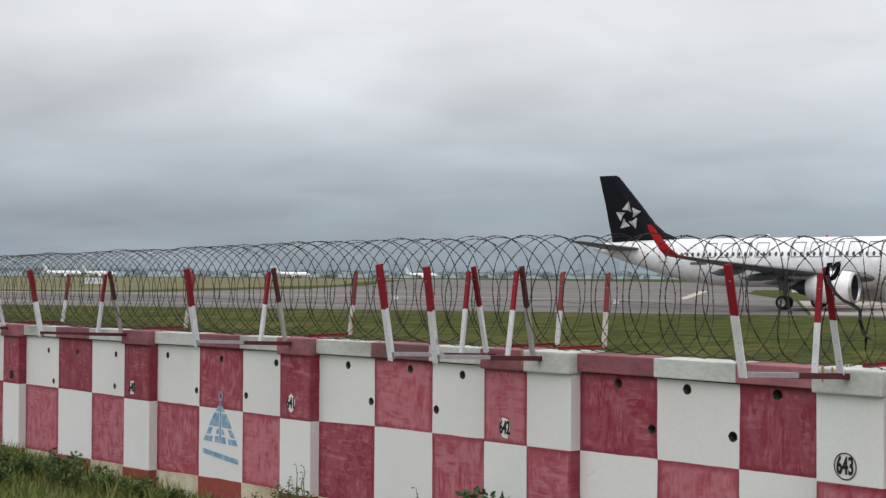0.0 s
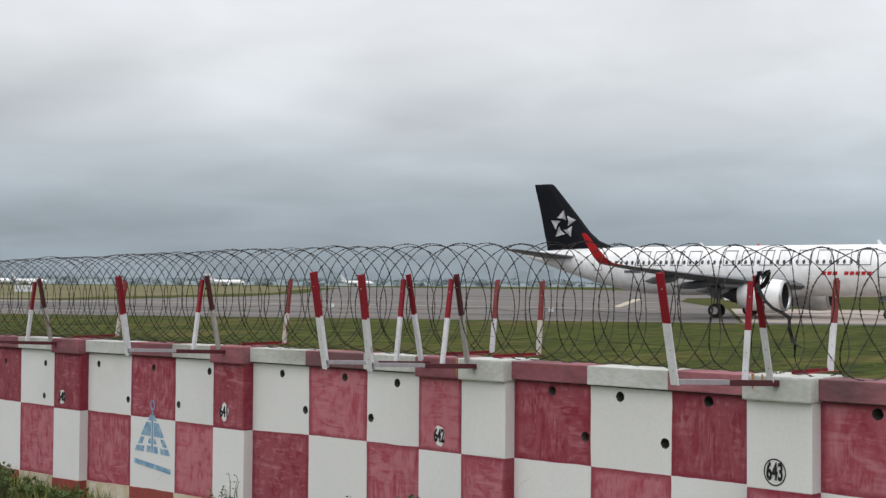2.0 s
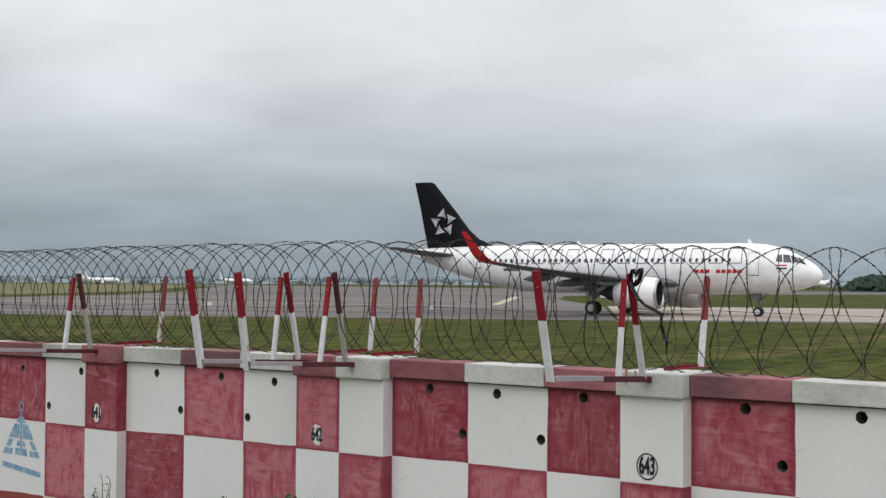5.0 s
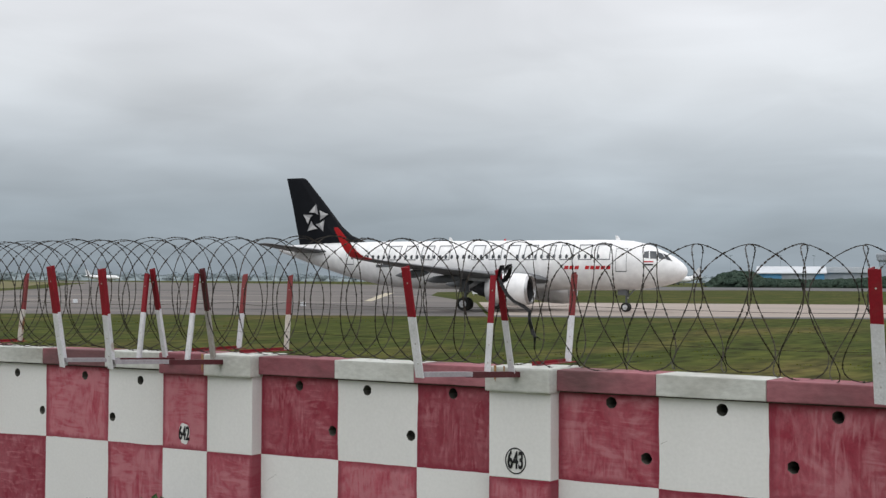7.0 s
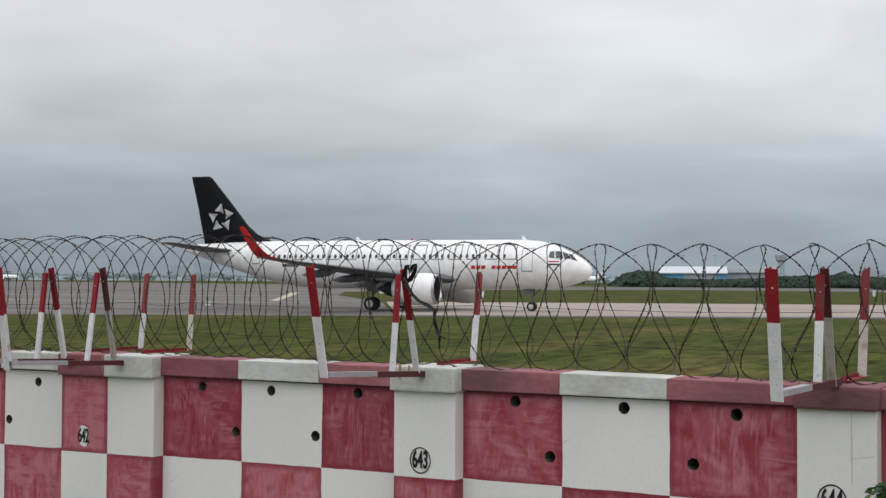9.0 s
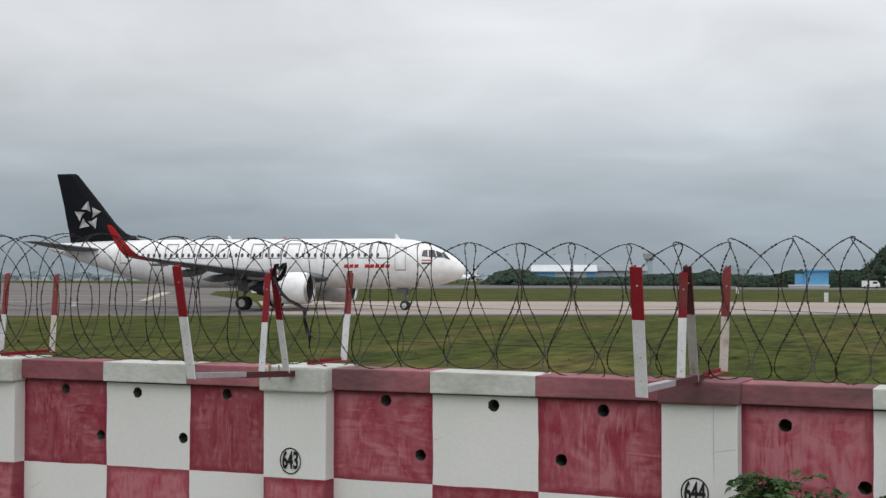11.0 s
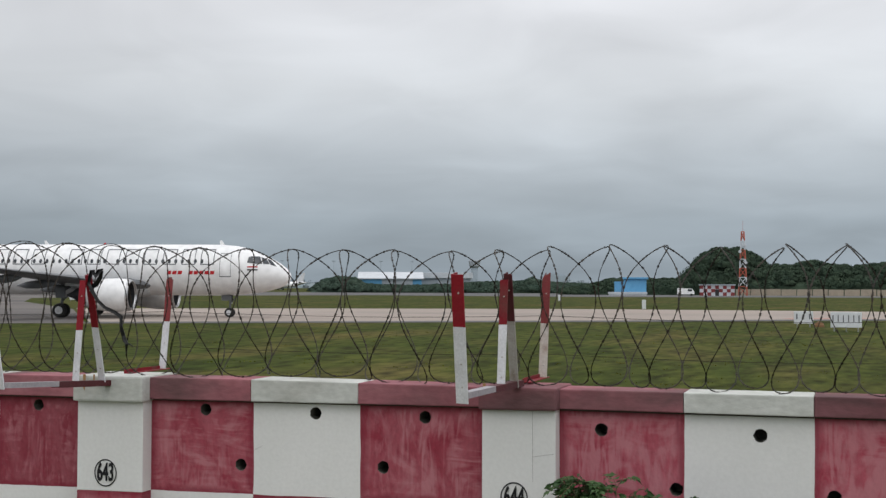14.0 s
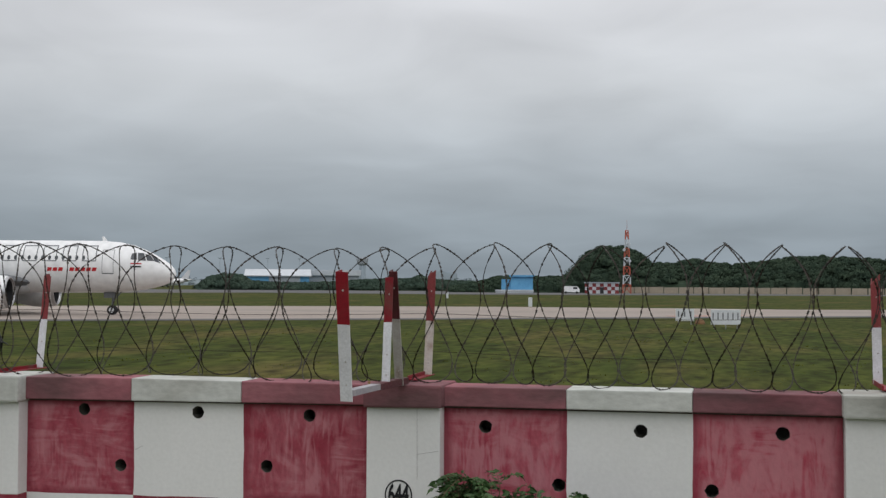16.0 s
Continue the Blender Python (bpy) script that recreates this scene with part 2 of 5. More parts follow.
M_ASPH = mat("old_airfield_asphalt", (0.114, 0.102, 0.095), (0.142, 0.127, 0.117), 0.05, 0.9, bump=0.0, fine=3, c=(0.082, 0.077, 0.077), c_at=(0.48, 0.68), stretch=(0.35, 1.6, 1))
M_ASPH_NEW = mat("dark_runway_asphalt", (0.085, 0.084, 0.088), (0.11, 0.108, 0.112), 0.03, 0.9, bump=0.0, fine=2)
M_CONC = mat("taxiway_concrete", (0.285, 0.240, 0.208), (0.335, 0.285, 0.25), 0.05, 0.9, bump=0.0, fine=2.2, c=(0.25, 0.215, 0.19), c_at=(0.50, 0.7), stretch=(0.4, 1.8, 1))
M_LINE = mat("faded_marking", (0.46, 0.41, 0.31), (0.38, 0.34, 0.26), 0.3, 0.9)
M_BOARD = mat("white_signboard", (0.66, 0.68, 0.70), (0.58, 0.60, 0.62), 3, 0.6, bump=0.05)
M_HULL = mat("glossy_white_aircraft_paint", (0.80, 0.80, 0.80), (0.77, 0.775, 0.78), 0.35, 0.28, bump=0.0, fine=1.5, spec=0.5)
M_BELLY = mat("pale_grey_aircraft_paint", (0.60, 0.61, 0.62), (0.52, 0.53, 0.54), 0.5, 0.4, bump=0.0, fine=2.0)
# Wing grey, darkened all over to carry the shade of the wing's underside.
M_WING = mat("shade_darkened_grey_paint", (0.145, 0.152, 0.16), (0.11, 0.117, 0.125), 0.6, 0.45, bump=0.0, fine=2.0)
M_FIN = mat("black_fin_paint", (0.0045, 0.0055, 0.008), (0.007, 0.008, 0.011), 0.4, 0.45, bump=0.0, fine=2, spec=0.12)
M_FINMARK = mat("silver_fin_marking", (0.56, 0.56, 0.56), (0.40, 0.40, 0.41), 1.1, 0.4, bump=0.0)
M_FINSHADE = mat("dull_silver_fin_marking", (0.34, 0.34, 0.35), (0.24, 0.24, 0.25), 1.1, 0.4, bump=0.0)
M_REDLET = mat("red_winglet_paint", (0.50, 0.022, 0.028), (0.44, 0.02, 0.026), 0.7, 0.35, bump=0.0)
M_GLASS = mat("dark_cabin_glass", (0.020, 0.026, 0.034), (0.035, 0.042, 0.05), 2, 0.12, bump=0.0, spec=0.6)
M_METAL = mat("bare_metal", (0.50, 0.50, 0.51), (0.42, 0.42, 0.43), 3, 0.3, metal=0.9, bump=0.0)
M_DARK = mat("dark_engine_interior", (0.020, 0.020, 0.022), (0.035, 0.035, 0.038), 3, 0.5, bump=0.0)
M_TYRE = mat("tyre_rubber", (0.022, 0.022, 0.023), (0.032, 0.031, 0.030), 4, 0.85, bump=0.1)
M_GREYMARK = mat("grey_lettering", (0.13, 0.14, 0.15), None, 3, 0.5, bump=0.0)
# Haze is put into these colours: paler and bluer the further the trees stand.
M_WOOD_FAR = mat("far_tree_foliage", (0.027, 0.046, 0.032), (0.050, 0.074, 0.047), 0.22, 0.9, bump=0.0, fine=1.4, spec=0.1)
M_WOOD_MID = mat("haze_paled_foliage", (0.040, 0.066, 0.050), (0.062, 0.090, 0.066), 0.14, 0.9, bump=0.0, fine=0.8, spec=0.1)
M_WOOD_HAZE = mat("haze_tinted_foliage", (0.19, 0.23, 0.245), (0.22, 0.26, 0.27), 0.02, 0.9, bump=0.0, fine=0.2, spec=0.1, grain_range=(0.95, 1.05))
M_SHED_BLUE = mat("blue_sheet_cladding", (0.10, 0.30, 0.52), (0.13, 0.36, 0.58), 0.5, 0.55, bump=0.1, fine=4)
M_SHED_WHITE = mat("white_roof_sheet", (0.55, 0.58, 0.61), (0.47, 0.50, 0.53), 0.3, 0.5, bump=0.1, fine=4)
M_SHED_GREY = mat("grey_wall_sheet", (0.34, 0.37, 0.40), (0.28, 0.31, 0.34), 0.3, 0.6, bump=0.1, fine=4)
# The pale blue of distance haze is mixed into this colour.
M_CITY = mat("haze_tinted_concrete", (0.36, 0.42, 0.47), (0.32, 0.38, 0.43), 0.02, 0.9, bump=0.0)
M_MAST_RED = mat("orange_red_mast_paint", (0.42, 0.10, 0.06), (0.36, 0.09, 0.06), 0.5, 0.6, bump=0.0)
M_TAN = mat("buff_perimeter_wall", (0.36, 0.31, 0.24), (0.30, 0.26, 0.20), 0.3, 0.9, bump=0.1, fine=3)


# ---- building helpers ----
def link(name, bm, material, parent=None, label="", smooth=False):
    me = bpy.data.meshes.new(name)
    bm.normal_update()
    bm.to_mesh(me)
    bm.free()
    if smooth:
        for p in me.polygons:
            p.use_smooth = True
    for m in material if isinstance(material, (list, tuple)) else (material,):
        me.materials.append(m)
    ob = new(name, me)
    if parent:
        ob.parent = parent
    if label:
        ob["label"] = label
    return ob


def part(name, bm, material, parent, label="", smooth=False):
    return link(name, bm, material, parent, label, smooth)


def empty(name, m=None):
    ob = new(name)
    ob.empty_display_size = 0.2
    if m:
        ob.matrix_basis = m
    return ob


def box(bm, x0, x1, y0, y1, z0, z1, bevel=0.0, m=None):
    """An upright block; z0 and z1 may be functions of x."""
    def zz(z, x):
        return z(x) if callable(z) else z
    vs = [bm.verts.new(Vector((x, y, zz(z, x)))) for z in (z0, z1) for y in (y0, y1) for x in (x0, x1)]
    fs = [bm.faces.new([vs[i] for i in q]) for q in ((0, 2, 3, 1), (4, 5, 7, 6), (0, 1, 5, 4), (2, 6, 7, 3), (0, 4, 6, 2), (1, 3, 7, 5))]
    if m:
        for v in vs:
            v.co = m @ v.co
    if bevel:
        bmesh.ops.bevel(bm, geom=list({e for f in fs for e in f.edges}), offset=bevel, segments=2, affect="EDGES", profile=0.6)
    return bm


def cyl(bm, p, q, r0, r1=None, n=12, caps=True):
    p, q = Vector(p), Vector(q)
    r1 = r0 if r1 is None else r1
    ax = (q - p).normalized()
    u = ax.orthogonal().normalized()
    v = ax.cross(u)
    a = [bm.verts.new(p + r0 * (math.cos(2 * math.pi * i / n) * u + math.sin(2 * math.pi * i / n) * v)) for i in range(n)]
    b = [bm.verts.new(q + r1 * (math.cos(2 * math.pi * i / n) * u + math.sin(2 * math.pi * i / n) * v)) for i in range(n)]
    for i in range(n):
        bm.faces.new((a[i], a[(i + 1) % n], b[(i + 1) % n], b[i]))
    if caps:
        bm.faces.new(a[::-1])
        bm.faces.new(b)
    return bm


def loft(bm, rings, cap=True):
    """Joins rings of equal count into a skin."""
    vs = [[bm.verts.new(p) for p in r] for r in rings]
    n = len(vs[0])
    for a, b in zip(vs, vs[1:]):
        for i in range(n):
            bm.faces.new((a[i], a[(i + 1) % n], b[(i + 1) % n], b[i]))
    if cap:
        bm.faces.new(vs[0][::-1])
        bm.faces.new(vs[-1])
    bmesh.ops.recalc_face_normals(bm, faces=bm.faces[:])
    return bm


def table(x, pts):
    return float(np.interp(x, [p[0] for p in pts], [p[1] for p in pts]))


# ---- ground ----
GROUND = 0.15          # airfield level
VERGE = -0.30          # level on the road side of the wall
AX, AY = math.cos(radians(29)), math.sin(radians(29))


def on_field(s, n):
    """A place on the airfield: s along the taxiway, n across it."""
    s, n = (s + 4.2) * 0.944 - 4.2, (n + 7.2) * 0.944 - 7.2
    return s * AX - n * AY, s * AY + n * AX


def polar(az, dist):
    """A place by its bearing from the wall's square, seen from the road."""
    return -0.2 + dist * math.sin(radians(az)), -8.25 + dist * math.cos(radians(az))


bm = bmesh.new()
xs = [-4500, -1200, -300, -120, -60, -30, -15, 0, 15, 40, 120, 400, 1200, 4500]
ys = [(-4500, VERGE), (-300, VERGE), (-40, VERGE), (-12, VERGE), (-3, VERGE), (-0.5, VERGE), (0.05, VERGE), (0.12, GROUND), (6, GROUND), (25, GROUND), (60, GROUND), (120, GROUND), (300, GROUND), (900, GROUND), (4800, GROUND)]
grid = [[bm.verts.new((x, y, z)) for x in xs] for y, z in ys]
for a, b in zip(grid, grid[1:]):
    for i in range(len(xs) - 1):
        f = bm.faces.new((a[i], a[i + 1], b[i + 1], b[i]))
        f.material_index = 1 if f.calc_center_median().y < 0.1 else 0
tagged(link("ground", bm, (M_GRASS, M_VERGE)), "mown airfield grass with dry patches reaching the horizon", "ground", kind="structure")


def paving(name, pts, z, material, label, category):
    bm = bmesh.new()
    top = [bm.verts.new((*on_field(s, n), GROUND + z)) for s, n in pts]
    low = [bm.verts.new((v.co.x, v.co.y, GROUND - 0.05)) for v in top]
    bm.faces.new(top)
    for i in range(len(top)):
        bm.faces.new((top[i], low[i], low[i - 1], top[i - 1]))
    bmesh.ops.triangulate(bm, faces=[f for f in bm.faces if len(f.verts) > 4])
    bmesh.ops.recalc_face_normals(bm, faces=bm.faces[:])
    return tagged(link(name, bm, material), label, category, kind="structure")


bm = bmesh.new()
net = [[(-700, 84), (-116, 85.5), (-60, 86), (-11, 88)], [(-700, 160), (-116, 162), (-60, 152), (-16.5, 145)]]
net = [[bm.verts.new((*on_field(*p), GROUND + 0.02)) for p in r] for r in net]
for i in range(3):
    bm.faces.new((net[0][i], net[0][i + 1], net[1][i + 1], net[1][i]))
edge_l, edge_r = net[1][1], net[1][3]
mid = net[1][2]
for l, m_, r in (((-121, 232), (-75, 225), (-30, 215)), ((-150, 330), (-95, 310), (-37, 290)), ((-215, 500), (-160, 450), (-85, 385)), ((-300, 740), (-240, 680), (-160, 560)), ((-560, 1200), (-490, 1150), (-420, 1100))):
    vs = [bm.verts.new((*on_field(*p), GROUND + 0.02)) for p in (l, m_, r)]
    bm.faces.new((edge_l, mid, vs[1], vs[0]))
    bm.faces.new((mid, edge_r, vs[2], vs[1]))
    edge_l, mid, edge_r = vs
for f in bm.faces:
    f.normal_update()
    if f.normal.z < 0:
        f.normal_flip()
tagged(link("apron", bm, M_ASPH), "wide worn grey asphalt apron and crossing runway", "asphalt", kind="structure")
paving("taxiway", [(-11, 91.2), (30, 92), (60, 94.7), (180, 100), (900, 120), (900, 150), (180, 128), (92, 121), (77, 124), (65, 133), (47, 143), (28, 147), (-16.5, 150)],
       0.03, M_CONC, "pale buff concrete taxiway beside mown grass", "taxiway")
paving("road", [(-11, 87.5), (30, 88.6), (60, 91.3), (180, 96), (900, 116), (900, 120), (180, 100), (60, 94.7), (30, 92), (-11, 91.2)],
       0.02, M_ASPH_NEW, "dark asphalt shoulder along the concrete taxiway", "shoulder")
paving("runway", [(-60, 460), (54, 392), (108, 340), (182, 331), (900, 250), (900, 330), (263, 470), (82, 565), (-60, 640)],
       0.02, M_ASPH_NEW, "far dark asphalt runway across the grass", "runway")
paving("apron_link", [(-36, 280), (0, 360), (54, 392), (-60, 460), (-60, 640), (-420, 1100), (-160, 560), (-85, 385)], 0.015, M_ASPH, "worn grey asphalt joining two runways", "asphalt")
paving("marking", [(-31.2, 152), (-30.2, 152), (-42.2, 254), (-44.0, 254)], 0.03, M_LINE, "faded pale guide line on worn asphalt", "marking")
# Far grass laid as a paler sheet, with the haze put into its colour.
M_HAZE_GRASS = mat("haze_paled_grass", (0.125, 0.122, 0.062), (0.155, 0.140, 0.078), 0.03, 0.95, bump=0.0, fine=0.4, spec=0.05, c=(0.20, 0.17, 0.12), c_at=(0.55, 0.75), stretch=(0.3, 1.5, 1))
paving("dry_field", [(-1400, 178), (-132, 178), (-162, 335), (-230, 505), (-318, 745), (-580, 1210), (-1400, 1210)], 0.012, M_HAZE_GRASS, "far grass beyond the apron, paled in colour for haze", "grass")
M_TAR = mat("dark_tar_patch", (0.062, 0.058, 0.058), (0.08, 0.075, 0.074), 0.1, 0.9, bump=0.0, fine=2)
M_DUST = mat("dusty_buff_asphalt", (0.21, 0.185, 0.165), (0.25, 0.22, 0.195), 0.08, 0.9, bump=0.0, fine=2)
for name, material, z, pts, label in (
        ("patching", M_DUST, 0.028, [(-700, 150), (-150, 152), (-60, 147), (-24, 138), (-24, 141), (-60, 152), (-150, 158), (-700, 156)], "dusty buff edge strip on worn asphalt"),
        ("patching", M_TAR, 0.028, [(-700, 112), (-200, 110), (-22, 104), (-22, 107), (-200, 115), (-700, 117)], "dark tarred strip across worn asphalt"),
        ("patching", M_DUST, 0.028, [(-260, 97), (-90, 99), (-40, 97), (-40, 98), (-90, 101), (-260, 100)], "dusty buff strip on worn asphalt"),
        ("patching", M_DUST, 0.028, [(-120, 200), (-30, 196), (-30, 201), (-121, 207)], "dusty buff strip on worn asphalt"),
        ("patching", M_TAR, 0.026, [(-140, 290), (-40, 262), (-40, 272), (-142, 305)], "dark tarred strip across worn asphalt")):
    paving(name, pts, z, material, label, "asphalt")
paving("marking", [(47, 94.5), (56, 96.2), (55.5, 99.0), (47.5, 97.0)], 0.04, mat("faded_red_marking", (0.42, 0.20, 0.17), (0.36, 0.22, 0.19), 0.4, 0.9, bump=0.0), "faded red paint on pale concrete", "marking")

# ---- the boundary wall ----
def cope_z(x):
    """Underside of the coping: the wall falls gently to the left."""
    return table(x, [(-30, 1.622), (-20, 1.737), (-15.6, 1.787), (-12, 1.834), (-8, 1.870), (-5, 1.885), (-4, 1.893), (-2, 1.910), (5, 1.914)])


def row_z(x):
    """Line between the first and second row of painted fields."""
    return table(x, [(-30, 0.86), (-20, 0.96), (-16, 1.013), (-12, 1.075), (-10.9, 1.114), (-6.3, 1.205), (-4.2, 1.238), (5, 1.30)])


def foot_z(x):
    """Line between the second row and the plinth."""
    return table(x, [(-30, -0.2), (-20, -0.06), (-16, 0.085), (-14, 0.18), (-5, 0.45), (5, 0.50)])


def under(x):
    return VERGE - 0.15




def cope_h(x):
    """Height of the coping course, thinner where it was cast last."""
    return table(x, [(-4.2, 0.156), (-2.2, 0.129), (5, 0.120)])


THICK = 0.23
PROUD = 0.12

# inner edges of the bays and the bounds of their fields, with the colour of the first field
BAYS = [
    ((-23.9, -22.7, -21.7, -20.55), "WRW"),
    ((-19.92, -18.72, -17.59, -16.36), "WRW"),
    ((-15.64, -14.547, -13.52, -12.54), "WRW"),
    ((-11.935, -10.928, -9.988, -9.10), "WRW"),
    ((-7.98, -7.109, -6.286, -5.525), "RWR"),
    ((-4.985, -4.172, -3.367, -2.47), "RWR"),
    ((-1.975, -1.168, -0.377, 0.53), "RWR"),
    ((1.03, 1.84, 2.65, 3.5), "RWR"),
    ((4.0, 4.8, 5.6, 6.5), "RWR"),
]
PILLARS = [(-24.6, -23.9, "R"), (-20.55, -19.92, "R"), (-16.36, -15.64, "R"), (-12.54, -11.935, "R"), (-9.10, -8.53, "R"), (-8.53, -7.98, "W"),
           (-5.525, -4.985, "W"), (-2.47, -1.975, "W"), (0.53, 1.03, "W"), (3.5, 4.0, "W")]
# weep holes of each bay: (x, z)
HOLES = {
    1: ((-19.09, 1.53), (-18.90, 1.07), (-18.08, 1.55), (-16.85, 1.58), (-16.88, 1.13)),
    2: ((-15.37, 1.64), (-14.62, 1.23), (-14.02, 1.66), (-13.45, 1.25), (-12.80, 1.68)),
    3: ((-11.40, 1.73), (-10.99, 1.37), (-10.34, 1.75), (-9.93, 1.37), (-9.54, 1.74)),
    4: ((-7.54, 1.79), (-7.17, 1.43), (-6.80, 1.79), (-6.35, 1.45), (-5.94, 1.81)),
    5: ((-4.55, 1.82), (-4.27, 1.44), (-3.70, 1.82), (-2.90, 1.82), (-3.20, 1.47)),
    6: ((-1.70, 1.78), (-1.22, 1.42), (-0.70, 1.78), (0.17, 1.79), (-0.26, 1.42)),
}


def wob(a, b):
    """The small wander of a hand-painted edge."""
    return 0.007 * noise.noise((a * 3.1, b * 1.7, 2.0)) + 0.004 * noise.noise((a * 11.0, b * 5.0, 7.0))


def outline(x0, x1, top, low):
    """A field's outline; neighbours share the same wandering edges."""
    n, m = max(4, int((x1 - x0) / 0.07)), 10
    pts = []
    for i in range(n):
        x = x0 + (x1 - x0) * i / n
        pts.append((x + (wob(low(x), x0) if i == 0 else 0), low(x) + wob(x, 3.0)))
    for i in range(m):
        t = i / m
        z = low(x1) + wob(x1, 3.0) + (top(x1) + wob(x1, 3.0) - low(x1) - wob(x1, 3.0)) * t
        pts.append((x1 + wob(z, x1), z))
    for i in range(n):
        x = x1 + (x0 - x1) * i / n
        pts.append((x + (wob(top(x), x1) if i == 0 else 0), top(x) + wob(x, 3.0)))
    for i in range(m):
        t = 1 - i / m
        z = low(x0) + wob(x0, 3.0) + (top(x0) - low(x0)) * t
        pts.append((x0 + wob(z, x0), z))
    return pts


def field(bm, x0, x1, top, low, y0, y1, holes):
    """A rectangular stretch of wall with round weep holes let into it."""
    out = outline(x0, x1, top, low)
    front = [bm.verts.new((x, y0, z)) for x, z in out]
    back = [bm.verts.new((x, y1, z)) for x, z in out]
    loops = []
    k = 14
    for hx, hz, r in holes:
        loops.append([bm.verts.new((hx + r * (1 + 0.08 * math.sin(3 * i + hx)) * math.cos(2 * math.pi * i / k), y0, hz + r * math.sin(2 * math.pi * i / k))) for i in range(k)])
    edges = [bm.edges.new((lp[i - 1], lp[i])) for lp in [front] + loops for i in range(len(lp))]
    bmesh.ops.triangle_fill(bm, edges=edges, use_beauty=True, use_dissolve=False)
    bm.faces.new(back)
    for i in range(len(front)):
        bm.faces.new((front[i - 1], front[i], back[i], back[i - 1]))
    for lp in loops:
        end = [bm.verts.new((v.co.x, y1 - 0.03, v.co.z)) for v in lp]
        for i in range(k):
            bm.faces.new((lp[i - 1], lp[i], end[i], end[i - 1])).material_index = 1
        bm.faces.new(end).material_index = 1
    bmesh.ops.recalc_face_normals(bm, faces=bm.faces[:])


wall = empty("wall_boundary")
tagged(wall, "red and white checkered masonry boundary wall with weep holes", "wall", kind="structure")
OTHER = {"R": "W", "W": "R"}
ROW1 = {"R": M_RED, "W": M_WHITE}
PLINTH = {"R": M_BASE_RED, "W": M_BASE_WHITE}
CAPS = {"R": M_COPE_RED, "W": M_COPE_WHITE}
rnd = random.Random(4)
for k, (edges, cols) in enumerate(BAYS):
    for i, col in enumerate(cols):
        x0, x1 = edges[i], edges[i + 1]
        holes = [(hx, hz, 0.043) for hx, hz in HOLES.get(k, ()) if x0 + 0.05 < hx < x1 - 0.05]
        bm = bmesh.new()
        field(bm, x0, x1, cope_z, row_z, 0.0, THICK, holes)
        part("painted_field", bm, (ROW1[col], M_PIPE), wall)
        bm = bmesh.new()
        field(bm, x0, x1, row_z, foot_z, 0.0, THICK, [])
        part("painted_field", bm, ROW1[OTHER[col]], wall)
        bm = bmesh.new()
        field(bm, x0, x1, foot_z, under, -0.012, THICK, [])
        part("plinth", bm, PLINTH[col], wall)
        bm = bmesh.new()
        box(bm, x0 + 0.001, x1 - 0.001, -0.055, THICK + 0.05, cope_z, lambda x: cope_z(x) + cope_h(x), 0.008)
        part("coping", bm, CAPS[col], wall)
        # The gap's shade below the coping is put on as a thin dark strip.
        bm = bmesh.new()
        box(bm, x0 + 0.002, x1 - 0.002, -0.004, 0.02, lambda x: cope_z(x) - 0.013 - 0.006 * noise.noise((x * 2.7, 1.0, 3.0)), lambda x: cope_z(x) - 0.001)
        part("mortar_joint", bm, M_GAP_SHADE, wall, "dark strip put in for the gap's shade under the coping")
for x0, x1, col in PILLARS:
    for top, low, shades, c, g in ((cope_z, row_z, ROW1, col, 0.0), (row_z, foot_z, ROW1, OTHER[col], 0.0), (foot_z, under, PLINTH, col, 0.008)):
        bm = bmesh.new()
        box(bm, x0 - g + 0.001, x1 + g - 0.001, -PROUD - g, THICK + 0.06, low, top, 0.006)
        part("pillar", bm, shades[c], wall)
    bm = bmesh.new()
    box(bm, x0 - 0.014, x1 + 0.014, -PROUD - 0.045, THICK + 0.1, lambda x: cope_z(x) - table(x, [(-8, 0.026), (-2, 0.006)]), lambda x: cope_z(x) + cope_h(x) + 0.012, 0.016)
    part("pillar_cap", bm, CAPS["R" if -2.5 < x0 < -2.4 else col], wall)


# ---- pillar numbers ----
def lettering(text, size, m, material, parent, width=1.0, name="number"):
    cu = bpy.data.curves.new(name, "FONT")
    cu.body, cu.size, cu.align_x, cu.align_y, cu.extrude, cu.bevel_depth = text, size, "CENTER", "CENTER", 0.001, 0.0035
    tmp = new(name, cu)
    me = bpy.data.meshes.new_from_object(tmp.evaluated_get(bpy.context.evaluated_depsgraph_get()))
    bpy.data.objects.remove(tmp)
    me.materials.clear()
    me.materials.append(material)
    ob = new(name, me)
    ob.matrix_basis = m @ Matrix.Diagonal((width, 1.15, 1, 1))
    ob.parent = parent
    return ob


